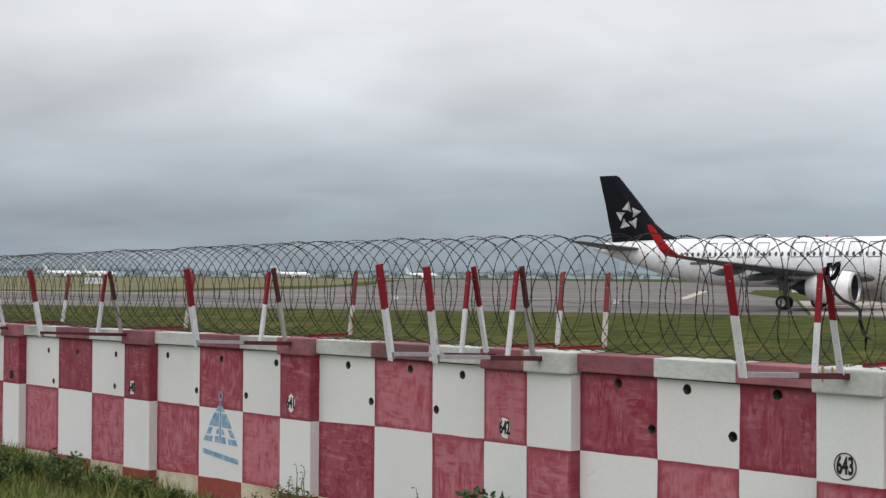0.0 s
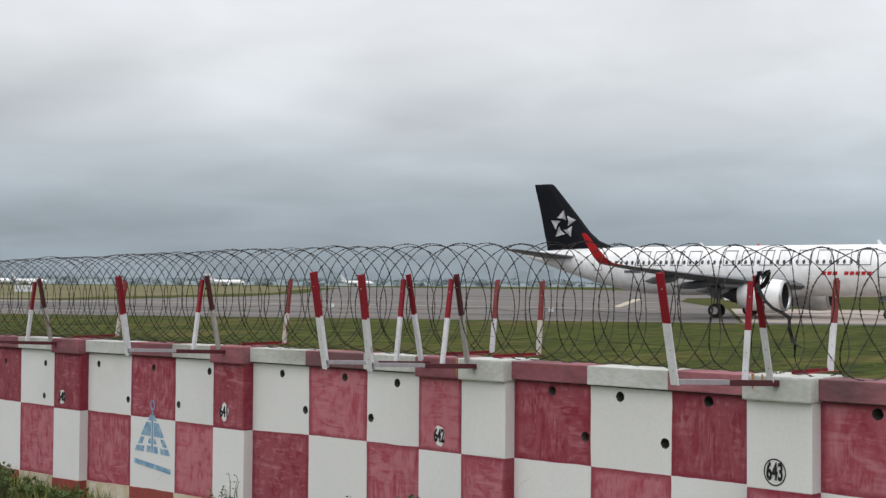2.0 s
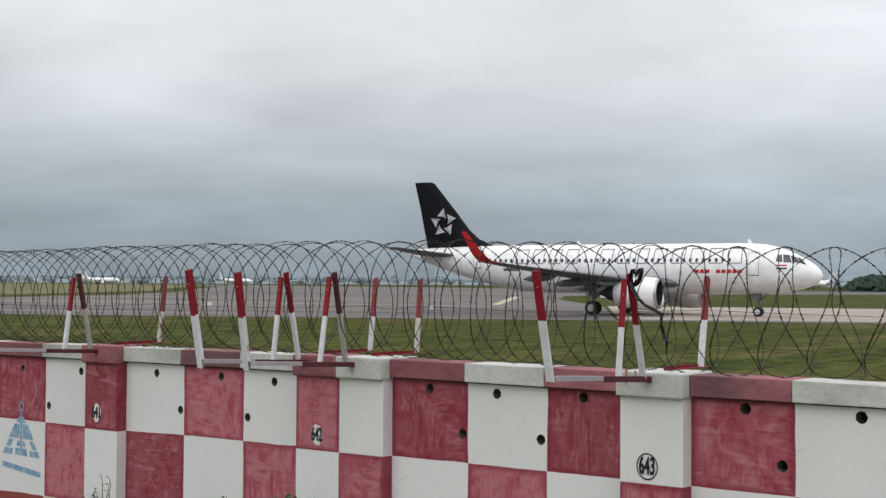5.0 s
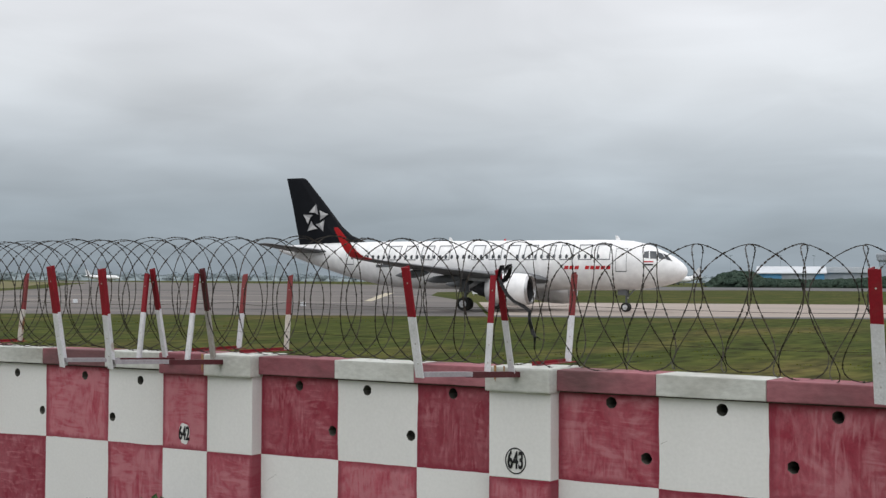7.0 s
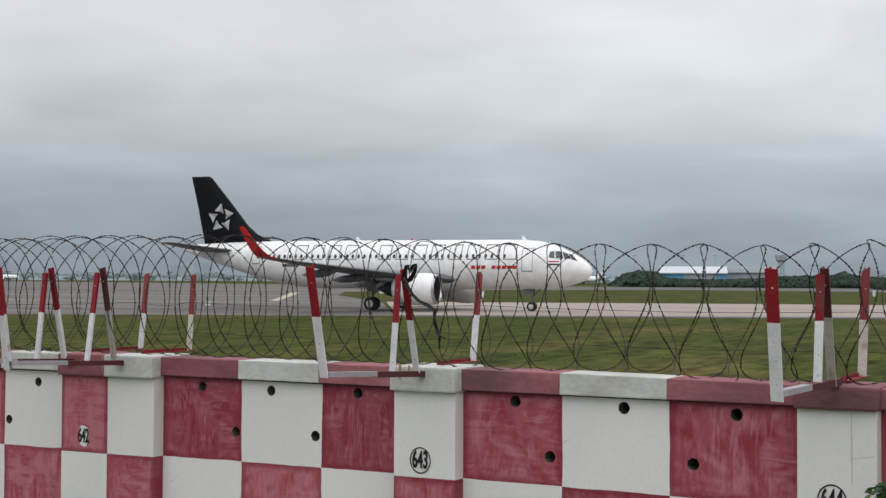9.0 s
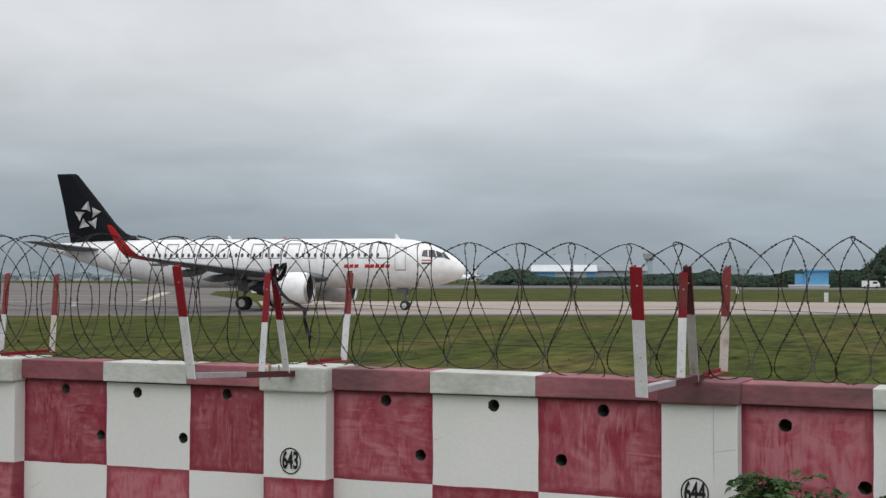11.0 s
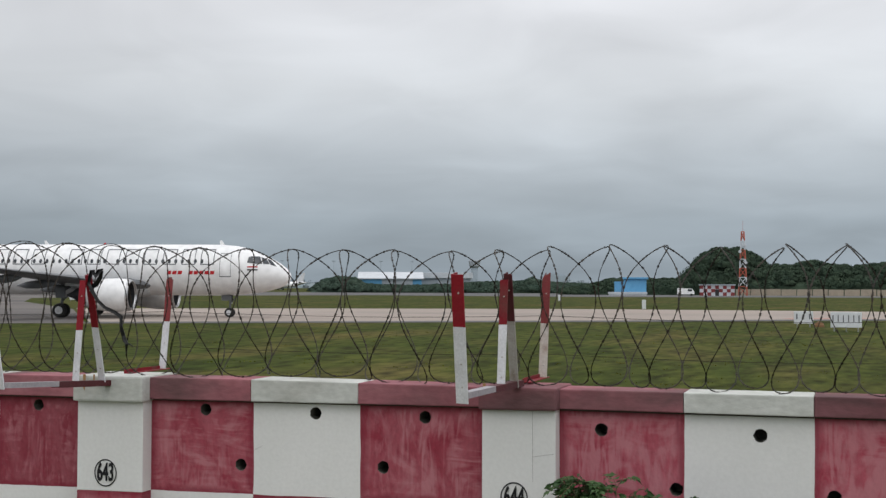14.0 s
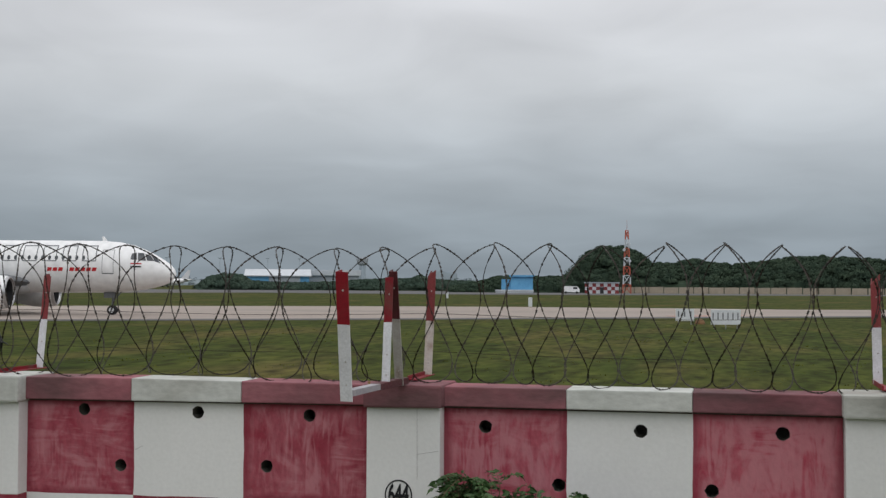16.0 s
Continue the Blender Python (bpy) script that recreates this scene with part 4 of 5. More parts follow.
def airliner(main, fin_mat, let_mat):
    """A narrow-body twin jet; main adds glazing, markings and fittings."""
    root = empty("airliner")
    bm = bmesh.new()
    n = 36
    loft(bm, [[Vector((-d, hw * math.sin(2 * math.pi * i / n), zc + hh * math.cos(2 * math.pi * i / n))) for i in range(n)] for d, zc, hh, hw in PROFILE])
    body = part("fuselage", bm, M_HULL, root, smooth=True)
    bm = bmesh.new()
    loft(bm, [[Vector((-d, w * math.sin(2 * math.pi * i / 20), z + h * math.cos(2 * math.pi * i / 20))) for i in range(20)] for d, z, w, h in
              ((10.6, 2.3, 0.3, 0.2), (11.8, 2.25, 1.5, 0.55), (13.5, 2.2, 2.05, 0.72), (17.5, 2.2, 2.1, 0.74), (19.5, 2.25, 1.6, 0.6), (21.2, 2.4, 0.4, 0.25))])
    part("belly_fairing", bm, M_BELLY, root, "pale grey wing-root fairing", smooth=True)
    # fin with its fillet
    bm = bmesh.new()

    def fin_ring(z, le, te, t):
        c = te - le
        return [Vector((-(le + c * u), s * t, z)) for u, s in ((0, 0), (0.05, 0.5), (0.3, 1), (0.65, 0.7), (1, 0.05), (1, -0.05), (0.65, -0.7), (0.3, -1), (0.05, -0.5))]
    loft(bm, [fin_ring(5.55, 28.0, 35.5, 0.30), fin_ring(5.95, 28.9, 35.55, 0.29), fin_ring(6.5, 30.2, 35.65, 0.27), fin_ring(7.3, 31.15, 35.85, 0.24), fin_ring(9.0, 32.55, 36.2, 0.20), fin_ring(11.2, 34.45, 36.75, 0.13), fin_ring(11.6, 34.8, 36.85, 0.12), fin_ring(11.76, 35.1, 36.88, 0.08)])
    fin = part("fin", bm, fin_mat, root, "tall swept fin", smooth=False)
    for side in (-1, 1):
        bm = bmesh.new()
        loft(bm, mirrored([foil(0.5, 31.9, 3.9, 5.0, 0.10), foil(3.0, 33.25, 2.85, 5.25, 0.10), foil(6.1, 35.0, 1.45, 5.62, 0.09), foil(6.25, 35.3, 1.1, 5.63, 0.05)], side))
        part("tailplane", bm, M_WING, root, "grey swept tailplane", smooth=False)
        bm = bmesh.new()
        loft(bm, mirrored([foil(1.2, 11.0, 7.6, 2.55, 0.14), foil(3.2, 12.1, 6.6, 2.70, 0.13), foil(6.4, 13.95, 4.8, 2.98, 0.115), foil(11.0, 16.7, 3.1, 3.42, 0.105), foil(15.0, 19.1, 1.8, 3.86, 0.10), foil(16.5, 20.0, 1.4, 4.06, 0.10)], side))
        wing = part("wing", bm, M_WING, root, "grey swept wing", smooth=False)
        bm = bmesh.new()
        loft(bm, mirrored([foil(16.5, 20.0, 1.4, 4.06, 0.10), foil(17.1, 20.45, 1.15, 4.22, 0.09, 0.5), foil(17.45, 20.8, 1.0, 4.6, 0.09, 1.0), foil(17.62, 21.2, 0.85, 5.1, 0.08, 1.25), foil(17.82, 22.0, 0.5, 6.15, 0.07, 1.3), foil(17.86, 22.25, 0.32, 6.4, 0.05, 1.3)], side))
        part("winglet", bm, let_mat, wing, "upturned winglet", smooth=False)
        if main:
            for y, d, z, ln in ((3.6, 18.4, 2.42, 2.3), (7.6, 18.2, 2.74, 3.0), (11.2, 19.3, 3.12, 2.6)):
                bm = bmesh.new()
                loft(bm, [[Vector((-(d + ln * u), side * y + 0.19 * r * math.cos(2 * math.pi * i / 12), z - 0.14 - 0.20 * u + 0.33 * r * math.sin(2 * math.pi * i / 12))) for i in range(12)] for u, r in ((-0.6, 0.1), (-0.4, 0.75), (-0.1, 1), (0.25, 0.8), (0.5, 0.1))])
                part("flap_fairing", bm, M_WING, wing, smooth=False)
        # engine
        cy, cz = side * 5.75, 1.80
        bm = bmesh.new()
        loft(bm, turned([(11.35, 1.02), (11.25, 1.08), (11.32, 1.16), (11.6, 1.25), (12.3, 1.31), (13.2, 1.28), (14.2, 1.12), (14.9, 0.95), (14.92, 0.86)], 0, cy, cz), cap=False)
        nac = part("engine", bm, M_HULL, root, "white engine nacelle", smooth=True)
        bm = bmesh.new()
        loft(bm, turned([(11.42, 1.0), (11.30, 1.035), (11.24, 1.085), (11.31, 1.165), (11.46, 1.215)], 0, cy, cz), cap=False)
        part("intake_lip", bm, M_METAL, nac, "bare metal intake lip", smooth=True)
        bm = bmesh.new()
        loft(bm, turned([(11.3, 1.03), (11.9, 0.97), (12.25, 0.97), (12.26, 0.3), (11.95, 0.22), (11.75, 0.02)], 0, cy, cz), cap=False)
        part("fan", bm, M_DARK, nac, "dark fan inside the intake", smooth=False)
        bm = bmesh.new()
        loft(bm, turned([(14.2, 0.82), (15.2, 0.62), (15.7, 0.50), (15.72, 0.40), (16.5, 0.05)], 0, cy, cz))
        part("exhaust", bm, M_DARK, nac, "dark exhaust cone", smooth=False)
        bm = bmesh.new()
        loft(bm, [[Vector((-d, cy + s * 0.17, z)) for s, z in ((-1, z0), (1, z0), (0.6, z1), (-0.6, z1))] for d, z0, z1 in ((12.3, 2.95, 3.08), (13.2, 2.6, 3.14), (14.5, 2.4, 3.0), (16.6, 2.5, 2.75))])
        part("pylon", bm, M_BELLY, nac, smooth=False)
        # main gear
        bm = bmesh.new()
        cyl(bm, (-17.6, side * 3.7, 2.5), (-17.71, side * 3.8, 0.55), 0.14, 0.10)
        cyl(bm, (-17.0, side * 2.6, 2.2), (-17.66, side * 3.75, 1.3), 0.06)
        cyl(bm, (-17.71, side * 3.3, 0.57), (-17.71, side * 4.3, 0.57), 0.07)
        box(bm, -18.1, -17.3, side * 4.02 - 0.02, side * 4.02 + 0.02, 1.55, 2.4, 0.01)
        gear = part("main_gear", bm, M_WING, root, "main gear leg with door")
        for y in (3.45, 4.15):
            wheel(gear, 17.71, side * y, 0.57, 0.40)
    bm = bmesh.new()
    cyl(bm, (-5.0, 0, 2.2), (-5.07, 0, 0.5), 0.10, 0.075)
    cyl(bm, (-4.2, 0, 2.0), (-5.05, 0, 1.1), 0.05)
    cyl(bm, (-5.07, -0.34, 0.38), (-5.07, 0.34, 0.38), 0.05)
    box(bm, -5.7, -4.9, -0.32, -0.29, 1.35, 1.95, 0.005)
    box(bm, -5.7, -4.9, 0.29, 0.32, 1.35, 1.95, 0.005)
    gear = part("nose_gear", bm, M_WING, root, "nose gear leg with doors")
    for y in (-0.25, 0.25):
        wheel(gear, 5.07, y, 0.38, 0.22)
    if not main:
        return root
    # landing light on the nose leg
    bm = bmesh.new()
    cyl(bm, (-4.92, -0.12, 1.15), (-4.86, -0.12, 1.15), 0.07)
    part("landing_light", bm, M_METAL, gear)
    for side in (-1, 1):
        d = 6.9
        while d < 29.4:
            if not (14.3 < d < 14.7):
                bm = bmesh.new()
                zc = 4.50
                ring = [bm.verts.new(skin(d + 0.125 * math.cos(a), zc + 0.185 * math.sin(a), side, 0.010)) for a in [i * math.pi / 7 for i in range(14)]]
                bm.faces.new(ring if side < 0 else ring[::-1])
                part("cabin_window", bm, M_GLASS, body)
            d += 0.535
        for q in (((1.55, 4.28), (2.05, 4.30), (2.30, 4.86), (1.90, 4.72)), ((2.12, 4.30), (2.72, 4.32), (2.82, 4.93), (2.38, 4.90)), ((2.80, 4.33), (3.28, 4.40), (3.22, 4.86), (2.90, 4.93))):
            bm = bmesh.new()
            patch(bm, q, side, 0.014)
            part("cockpit_window", bm, M_GLASS, body, "dark cockpit pane")
        bm = bmesh.new()
        patch(bm, ((1.05, 4.10), (1.5, 4.24), (1.86, 4.74), (1.55, 4.62)), side, 0.014)
        part("cockpit_window", bm, M_GLASS, body, "dark cockpit pane")
        for d0, d1, z0, z1 in ((4.55, 5.45, 3.25, 5.15), (29.2, 30.0, 3.85, 5.45)):
            bm = bmesh.new()
            t = 0.035
            for q in (((d0, z0), (d1, z0), (d1, z0 + 2 * t), (d0, z0 + 2 * t)), ((d0, z1 - t), (d1, z1 - t), (d1, z1), (d0, z1)), ((d0, z0), (d0 + t, z0), (d0 + t, z1), (d0, z1)), ((d1 - t, z0), (d1, z0), (d1, z1), (d1 - t, z1))):
                patch(bm, q, side, 0.010, 2, 8)
            part("door_outline", bm, M_GREYMARK, body, "grey cabin door outline")
        # title drawn as plain open frames and bars
        letters = 13
        for i in range(letters):
            if i == 4:
                continue
            d0 = 5.9 + (24.6 - 5.9) * (12 - i) / 12
            w, z0, z1, t = 1.12, 4.22, 5.48, 0.068
            bm = bmesh.new()
            bars = [((d0 + a, z0), (d0 + a + t, z0), (d0 + a + t, z1), (d0 + a, z1)) for a in (0, w - t)]
            bars += [((d0, b), (d0 + w, b), (d0 + w, b + t), (d0, b + t)) for b in (z0, z1 - t)]
            for q in bars:
                patch(bm, q, side, 0.016, 2, 5)
            part("title_mark", bm, M_GREYMARK, body, "thin grey title bar")
        for k in range(9):
            if k == 5:
                continue
            d0 = 5.9 + 0.44 * k
            bm = bmesh.new()
            patch(bm, ((d0, 3.46), (d0 + 0.34, 3.46), (d0 + 0.26, 3.74), (d0 - 0.08, 3.74)), side, 0.016, 2, 2)
            part("name_mark", bm, M_REDLET, body, "red name block")
        bm = bmesh.new()
        patch(bm, ((25.3, 3.62), (26.9, 3.62), (26.9, 3.86), (25.3, 3.86)), side, 0.016)
        part("registration_mark", bm, M_GREYMARK, body, "grey registration bar")
        for z0, m_ in ((4.02, M_REDLET), (3.90, M_HULL), (3.78, M_FIN)):
            bm = bmesh.new()
            patch(bm, ((2.45, z0), (3.25, z0), (3.25, z0 + 0.10), (2.45, z0 + 0.10)), side, 0.016)
            part("flag_stripe", bm, m_, body, "small painted flag stripe")
        # five wedges round a centre on the fin
        c = Vector((33.75, 8.0))
        for k in range(5):
            a = radians(89 + 72 * k)
            out = Vector((-math.cos(a), math.sin(a)))
            tan = Vector((-out.y, out.x))
            tip_, l_, r_ = c + out * 1.32, c + out * 0.60 - tan * 0.64, c + out * 0.40 + tan * 0.24
            ridge = c + out * 0.58 - tan * 0.12
            bm = bmesh.new()
            for m_, tri in enumerate(((tip_, l_, ridge), (tip_, ridge, r_))):
                low = [bm.verts.new((-p.x, side * 0.20, p.y)) for p in tri]
                top = [bm.verts.new((-p.x, side * 0.30, p.y)) for p in tri]
                bm.faces.new(top).material_index = m_
                for i in range(3):
                    bm.faces.new((low[i - 1], low[i], top[i], top[i - 1])).material_index = m_
            bmesh.ops.recalc_face_normals(bm, faces=bm.faces[:])
            part("fin_mark", bm, (M_FINMARK, M_FINSHADE), fin, "two-tone silver wedge")
    for d, h in ((5.5, 0.34), (20.3, 0.32)):
        bm = bmesh.new()
        loft(bm, [[Vector((-d - a, y, z)) for a, y in ((a0, 0), (a0 + 0.08, -0.02), (a1, 0), (a0 + 0.08, 0.02))] for z, a0, a1 in ((5.85, 0.0, 0.42), (5.9 + h, 0.28, 0.46))])
        part("aerial", bm, M_HULL, body)
    bm = bmesh.new()
    cyl(bm, (-15.6, 0, 5.88), (-15.6, 0, 6.05), 0.12, 0.07)
    part("beacon", bm, M_REDLET, body, "red beacon")
    return root


PLANE = Matrix.Translation((-43.04, 86.81, GROUND + 0.03)) @ pose(0, 0, 0, 0, 0, 12.1)
plane = airliner(True, M_FIN, M_REDLET)
plane.matrix_basis = PLANE
tagged(plane, "white twin-jet airliner with black fin and red winglets taxiing", "airplane")

# parked aircraft far across the field
M_FIN_WHITE = mat("white_fin_paint", (0.66, 0.67, 0.69), None, 0.4, 0.4, bump=0.0)
far_plane = airliner(False, M_FIN_WHITE, M_WING)
tagged(far_plane, "white airliner parked far across the airfield", "airplane", "parked airliners")
px, py = polar(-55.0, 1150)
far_plane.matrix_basis = Matrix.Translation((px, py, GROUND)) @ pose(0, 0, 0, 0, 0, 25)
for az, dist, turn in ((-49.3, 1250, 20), (-55.4, 1180, 15), (-64.8, 1150, 40), (-63.4, 1220, 30)):
    px, py = polar(az, dist)
    copy_thing(far_plane, Matrix.Translation((px, py, GROUND)) @ pose(0, 0, 0, 0, 0, turn))


# two jets nose to tail, the first with a magenta rear body
M_MAGENTA = mat("magenta_aircraft_paint", (0.46, 0.06, 0.14), (0.40, 0.06, 0.13), 0.5, 0.4, bump=0.0)
for az, dist, turn, painted in ((-25.75, 900, 176, True), (-24.1, 880, 8, False)):
    px, py = polar(az, dist)
    jet = airliner(False, M_FIN_WHITE, M_WING)
    if painted:
        bm = bmesh.new()
        loft(bm, [[Vector((-d, (hw + 0.05) * math.sin(i * math.pi / 12), zc + (hh + 0.05) * math.cos(i * math.pi / 12))) for i in range(24)] for d, (zc, hh, hw) in ((d, tuple(hull(d))) for d in (1.5, 3, 5, 7, 10))], cap=False)
        part("painted_band", bm, M_MAGENTA, jet, "magenta painted body band", smooth=True)
    tagged(jet, "white airliner with magenta band parked across the field" if painted else "white airliner parked behind another jet", "airplane", "parked airliners")
    jet.matrix_basis = Matrix.Translation((px, py, GROUND)) @ pose(0, 0, 0, 0, 0, turn)


# ---- airfield boards and markers ----
def board(s_, n_, w, h, bars, turn):
    x, y = on_field(s_, n_)
    b = empty("airfield_sign", Matrix.Translation((x, y, GROUND)) @ pose(0, 0, 0, 0, 0, turn))
    tagged(b, "low white airfield sign board on short legs", "sign", "airfield signs")
    bm = bmesh.new()
    box(bm, -w / 2, w / 2, -0.06, 0.06, 0.25, 0.25 + h, 0.02)
    part("panel", bm, M_BOARD, b)
    for i in range(int(w / 0.8) + 1):
        bm = bmesh.new()
        cyl(bm, (-w / 2 + 0.2 + i * (w - 0.4) / int(w / 0.8), 0, 0), (-w / 2 + 0.2 + i * (w - 0.4) / int(w / 0.8), 0, 0.27), 0.03, n=8)
        part("leg", bm, M_METAL, b)
    for i in range(bars):
        bm = bmesh.new()
        x0 = -w / 2 + w * (i + 0.35) / bars
        box(bm, x0, x0 + w * 0.22 / bars, -0.068, -0.061, 0.25 + h * 0.35, 0.25 + h * 0.8)
        part("sign_bar", bm, M_GREYMARK, b)
    return b


board(37.6, 74.0, 1.2, 0.80, 3, 5)
board(36.25, 65.8, 1.75, 0.90, 6, 2)
board(-20.6, 222, 5.2, 1.3, 0, 30)
board(-206.2, 278.3, 4.8, 1.5, 5, 64)


def marker(s_, n_, h):
    x, y = on_field(s_, n_)
    bm = bmesh.new()
    box(bm, x - 0.22, x + 0.22, y - 0.15, y + 0.15, GROUND, GROUND + h, 0.03)
    tagged(link("marker_post", bm, M_BOARD), "squat white concrete marker post in the grass", "marker post", "marker posts")


for s_, n_, h in ((52.5, 145, 1.1), (5.0, 267, 1.2), (70.0, 240, 1.1), (-8, 190, 0.6), (-32, 120, 0.4), (-60, 130, 0.4)):
    marker(s_, n_, h)

bm = bmesh.new()
mx, my = on_field(39.3, 75.0)
loft(bm, [[Vector((mx + r * math.cos(i * math.pi / 6), my + r * math.sin(i * math.pi / 6), GROUND + z)) for i in range(12)] for r, z in ((0.34, 0), (0.33, 0.12), (0.24, 0.28), (0.08, 0.36))])
tagged(link("edge_marker", bm, mat("faded_orange_plastic", (0.20, 0.11, 0.05), (0.16, 0.085, 0.04), 6, 0.7)), "small faded orange dome marker in the grass", "marker")

# ---- far buildings ----
def place(az, dist):
    x, y = polar(az, dist)
    return Matrix.Translation((x, y, GROUND)) @ pose(0, 0, 0, 0, 0, -az)


h = empty("hangar", place(-19.85, 580))
tagged(h, "white-roofed hangar with blue front beyond trees", "hangar")
bm = bmesh.new()
loft(bm, [[Vector((x, y, z)) for x, z in ((-14, 0), (14, 0), (14, 6.6), (-14, 6.6))] for y in (0, 30)])
part("wall", bm, M_SHED_BLUE, h, "blue clad hangar wall")
bm = bmesh.new()
loft(bm, [[Vector((x, y, z)) for y, z in ((-1.2, 6.4), (15, 9.4), (31, 6.4), (31, 6.0), (15, 9.0), (-1.2, 6.0))] for x in (-15, 15)])
part("roof", bm, M_SHED_WHITE, h, "white sheet roof")
bm = bmesh.new()
for x in (-14.2, 9.6):
    loft(bm, [[Vector((x + a, y, z)) for y, z in ((-0.8, 0), (30.8, 0), (30.8, 6.2), (15, 9.0), (-0.8, 6.2))] for a in (-0.15, 0.15)])
part("gable", bm, M_CITY, h, "blue-grey gable sheeting")
bm = bmesh.new()
box(bm, -4, 10, -0.3, -0.05, 0.2, 6.2, 0.05)
part("door", bm, M_SHED_GREY, h)
h = empty("hangar", place(-17.6, 600))
tagged(h, "long pale grey airport shed with dark roof edge", "hangar")
bm = bmesh.new()
box(bm, -14, 14, 0, 30, 0, 6.6)
part("wall", bm, M_SHED_GREY, h)
bm = bmesh.new()
box(bm, -15, 15, -1, 31, 6.6, 9.2, 0.1)
part("roof", bm, M_SHED_WHITE, h)
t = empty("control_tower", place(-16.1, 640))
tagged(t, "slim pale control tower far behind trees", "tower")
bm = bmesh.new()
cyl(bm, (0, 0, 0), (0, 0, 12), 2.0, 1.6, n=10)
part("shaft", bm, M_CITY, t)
bm = bmesh.new()
loft(bm, [[Vector((r * math.cos(i * math.pi / 4), r * math.sin(i * math.pi / 4), z)) for i in range(8)] for r, z in ((1.6, 12), (2.6, 13), (3.0, 15.5), (2.6, 16.2))])
part("cab", bm, M_SHED_GREY, t)

b = empty("blue_building", place(-9.05, 420))
tagged(b, "small flat-roofed bright blue airfield building", "building")
bm = bmesh.new()
box(bm, -3.0, 4.3, 0, 7, 0, 5.3, 0.05)
part("wall", bm, M_SHED_BLUE, b)
bm = bmesh.new()
box(bm, -6.0, -3.02, 1.0, 7, 0, 4.5, 0.05)
part("side_block", bm, M_SHED_BLUE, b, "lower blue side block")
bm = bmesh.new()
box(bm, -3.5, 4.9, -0.7, 7.5, 5.3, 5.9, 0.06)
part("roof", bm, M_SHED_BLUE, b, "blue overhanging roof slab")
bm = bmesh.new()
box(bm, -8.0, 4.6, -2.2, 0.0, 0.5, 1.1, 0.05)
box(bm, -7.8, 4.4, -2.0, -0.1, 0.0, 0.5)
part("ledge", bm, M_SHED_WHITE, b)

b = empty("checkered_hut", place(-5.4, 420))
tagged(b, "low hut painted in red and white checks", "hut")
bm = bmesh.new()
box(bm, -5.5, 5.5, 0, 5, 0, 3.3, 0.03)
part("wall", bm, M_SHED_WHITE, b)
for i in range(9):
    for j in range(3):
        if (i + j) % 2 == 0 and not (i == 4 and j < 2):
            bm = bmesh.new()
            box(bm, -5.5 + i * 1.22, -5.5 + (i + 1) * 1.22, -0.05, -0.01, j * 1.1, (j + 1) * 1.1)
            part("red_check", bm, M_POST_OLD, b)
bm = bmesh.new()
box(bm, -5.8, 5.8, -0.4, 5.3, 3.3, 3.7, 0.03)
part("roof", bm, M_SHED_GREY, b)
bm = bmesh.new()
box(bm, -0.6, 0.6, -0.07, -0.02, 0, 2.1)
part("door", bm, M_DARK, b)

v = empty("service_van", place(-6.75, 405))
tagged(v, "white service van parked beside the checkered hut", "van")
bm = bmesh.new()
loft(bm, [[Vector((x, y, z)) for x, z in ((-2.6, 0.5), (2.6, 0.5), (2.6, 1.4), (1.9, 2.3), (-2.6, 2.4))] for y in (-0.95, 0.95)])
part("body", bm, M_HULL, v)
for x in (-1.7, 1.7):
    for y in (-0.9, 0.9):
        bm = bmesh.new()
        cyl(bm, (x, y - 0.1, 0.38), (x, y + 0.1, 0.38), 0.38, n=14)
        part("wheel", bm, M_TYRE, v)
bm = bmesh.new()
box(bm, 0.6, 1.9, -0.97, -0.955, 1.45, 2.1)
part("window", bm, M_GLASS, v)

# lattice mast in orange and white bands
mst = empty("lattice_mast", place(-4.3, 430))
tagged(mst, "tall lattice radio mast in orange and white bands", "mast")
levels = 7
for k in range(levels):
    z0, z1 = 21.0 * k / levels, 21.0 * (k + 1) / levels
    w0, w1 = 1.35 - 0.95 * k / levels, 1.35 - 0.95 * (k + 1) / levels
    bm = bmesh.new()
    cs = ((-1, -1), (1, -1), (1, 1), (-1, 1))
    for i in range(4):
        a, c = cs[i], cs[(i + 1) % 4]
        cyl(bm, (a[0] * w0, a[1] * w0, z0), (a[0] * w1, a[1] * w1, z1), 0.21, n=6)
        cyl(bm, (a[0] * w0, a[1] * w0, z0), (c[0] * w1, c[1] * w1, z1), 0.13, n=5)
        cyl(bm, (c[0] * w0, c[1] * w0, z0), (a[0] * w1, a[1] * w1, z1), 0.13, n=5)
        cyl(bm, (a[0] * w1, a[1] * w1, z1), (c[0] * w1, c[1] * w1, z1), 0.13, n=5)
    part("lattice_section", bm, M_MAST_RED if k % 2 == 0 else M_SHED_WHITE, mst)
for z, x in ((14.5, -0.9), (10.8, 1.0), (16.5, 0.7)):
    bm = bmesh.new()
    cyl(bm, (x, -0.9, z), (x, -1.3, z), 0.5, 0.45, n=14)
    part("dish", bm, M_SHED_WHITE, mst)
bm = bmesh.new()
cyl(bm, (0, 0, 21), (0, 0, 24.5), 0.06, 0.03, n=6)
part("aerial", bm, M_MAST_RED, mst)

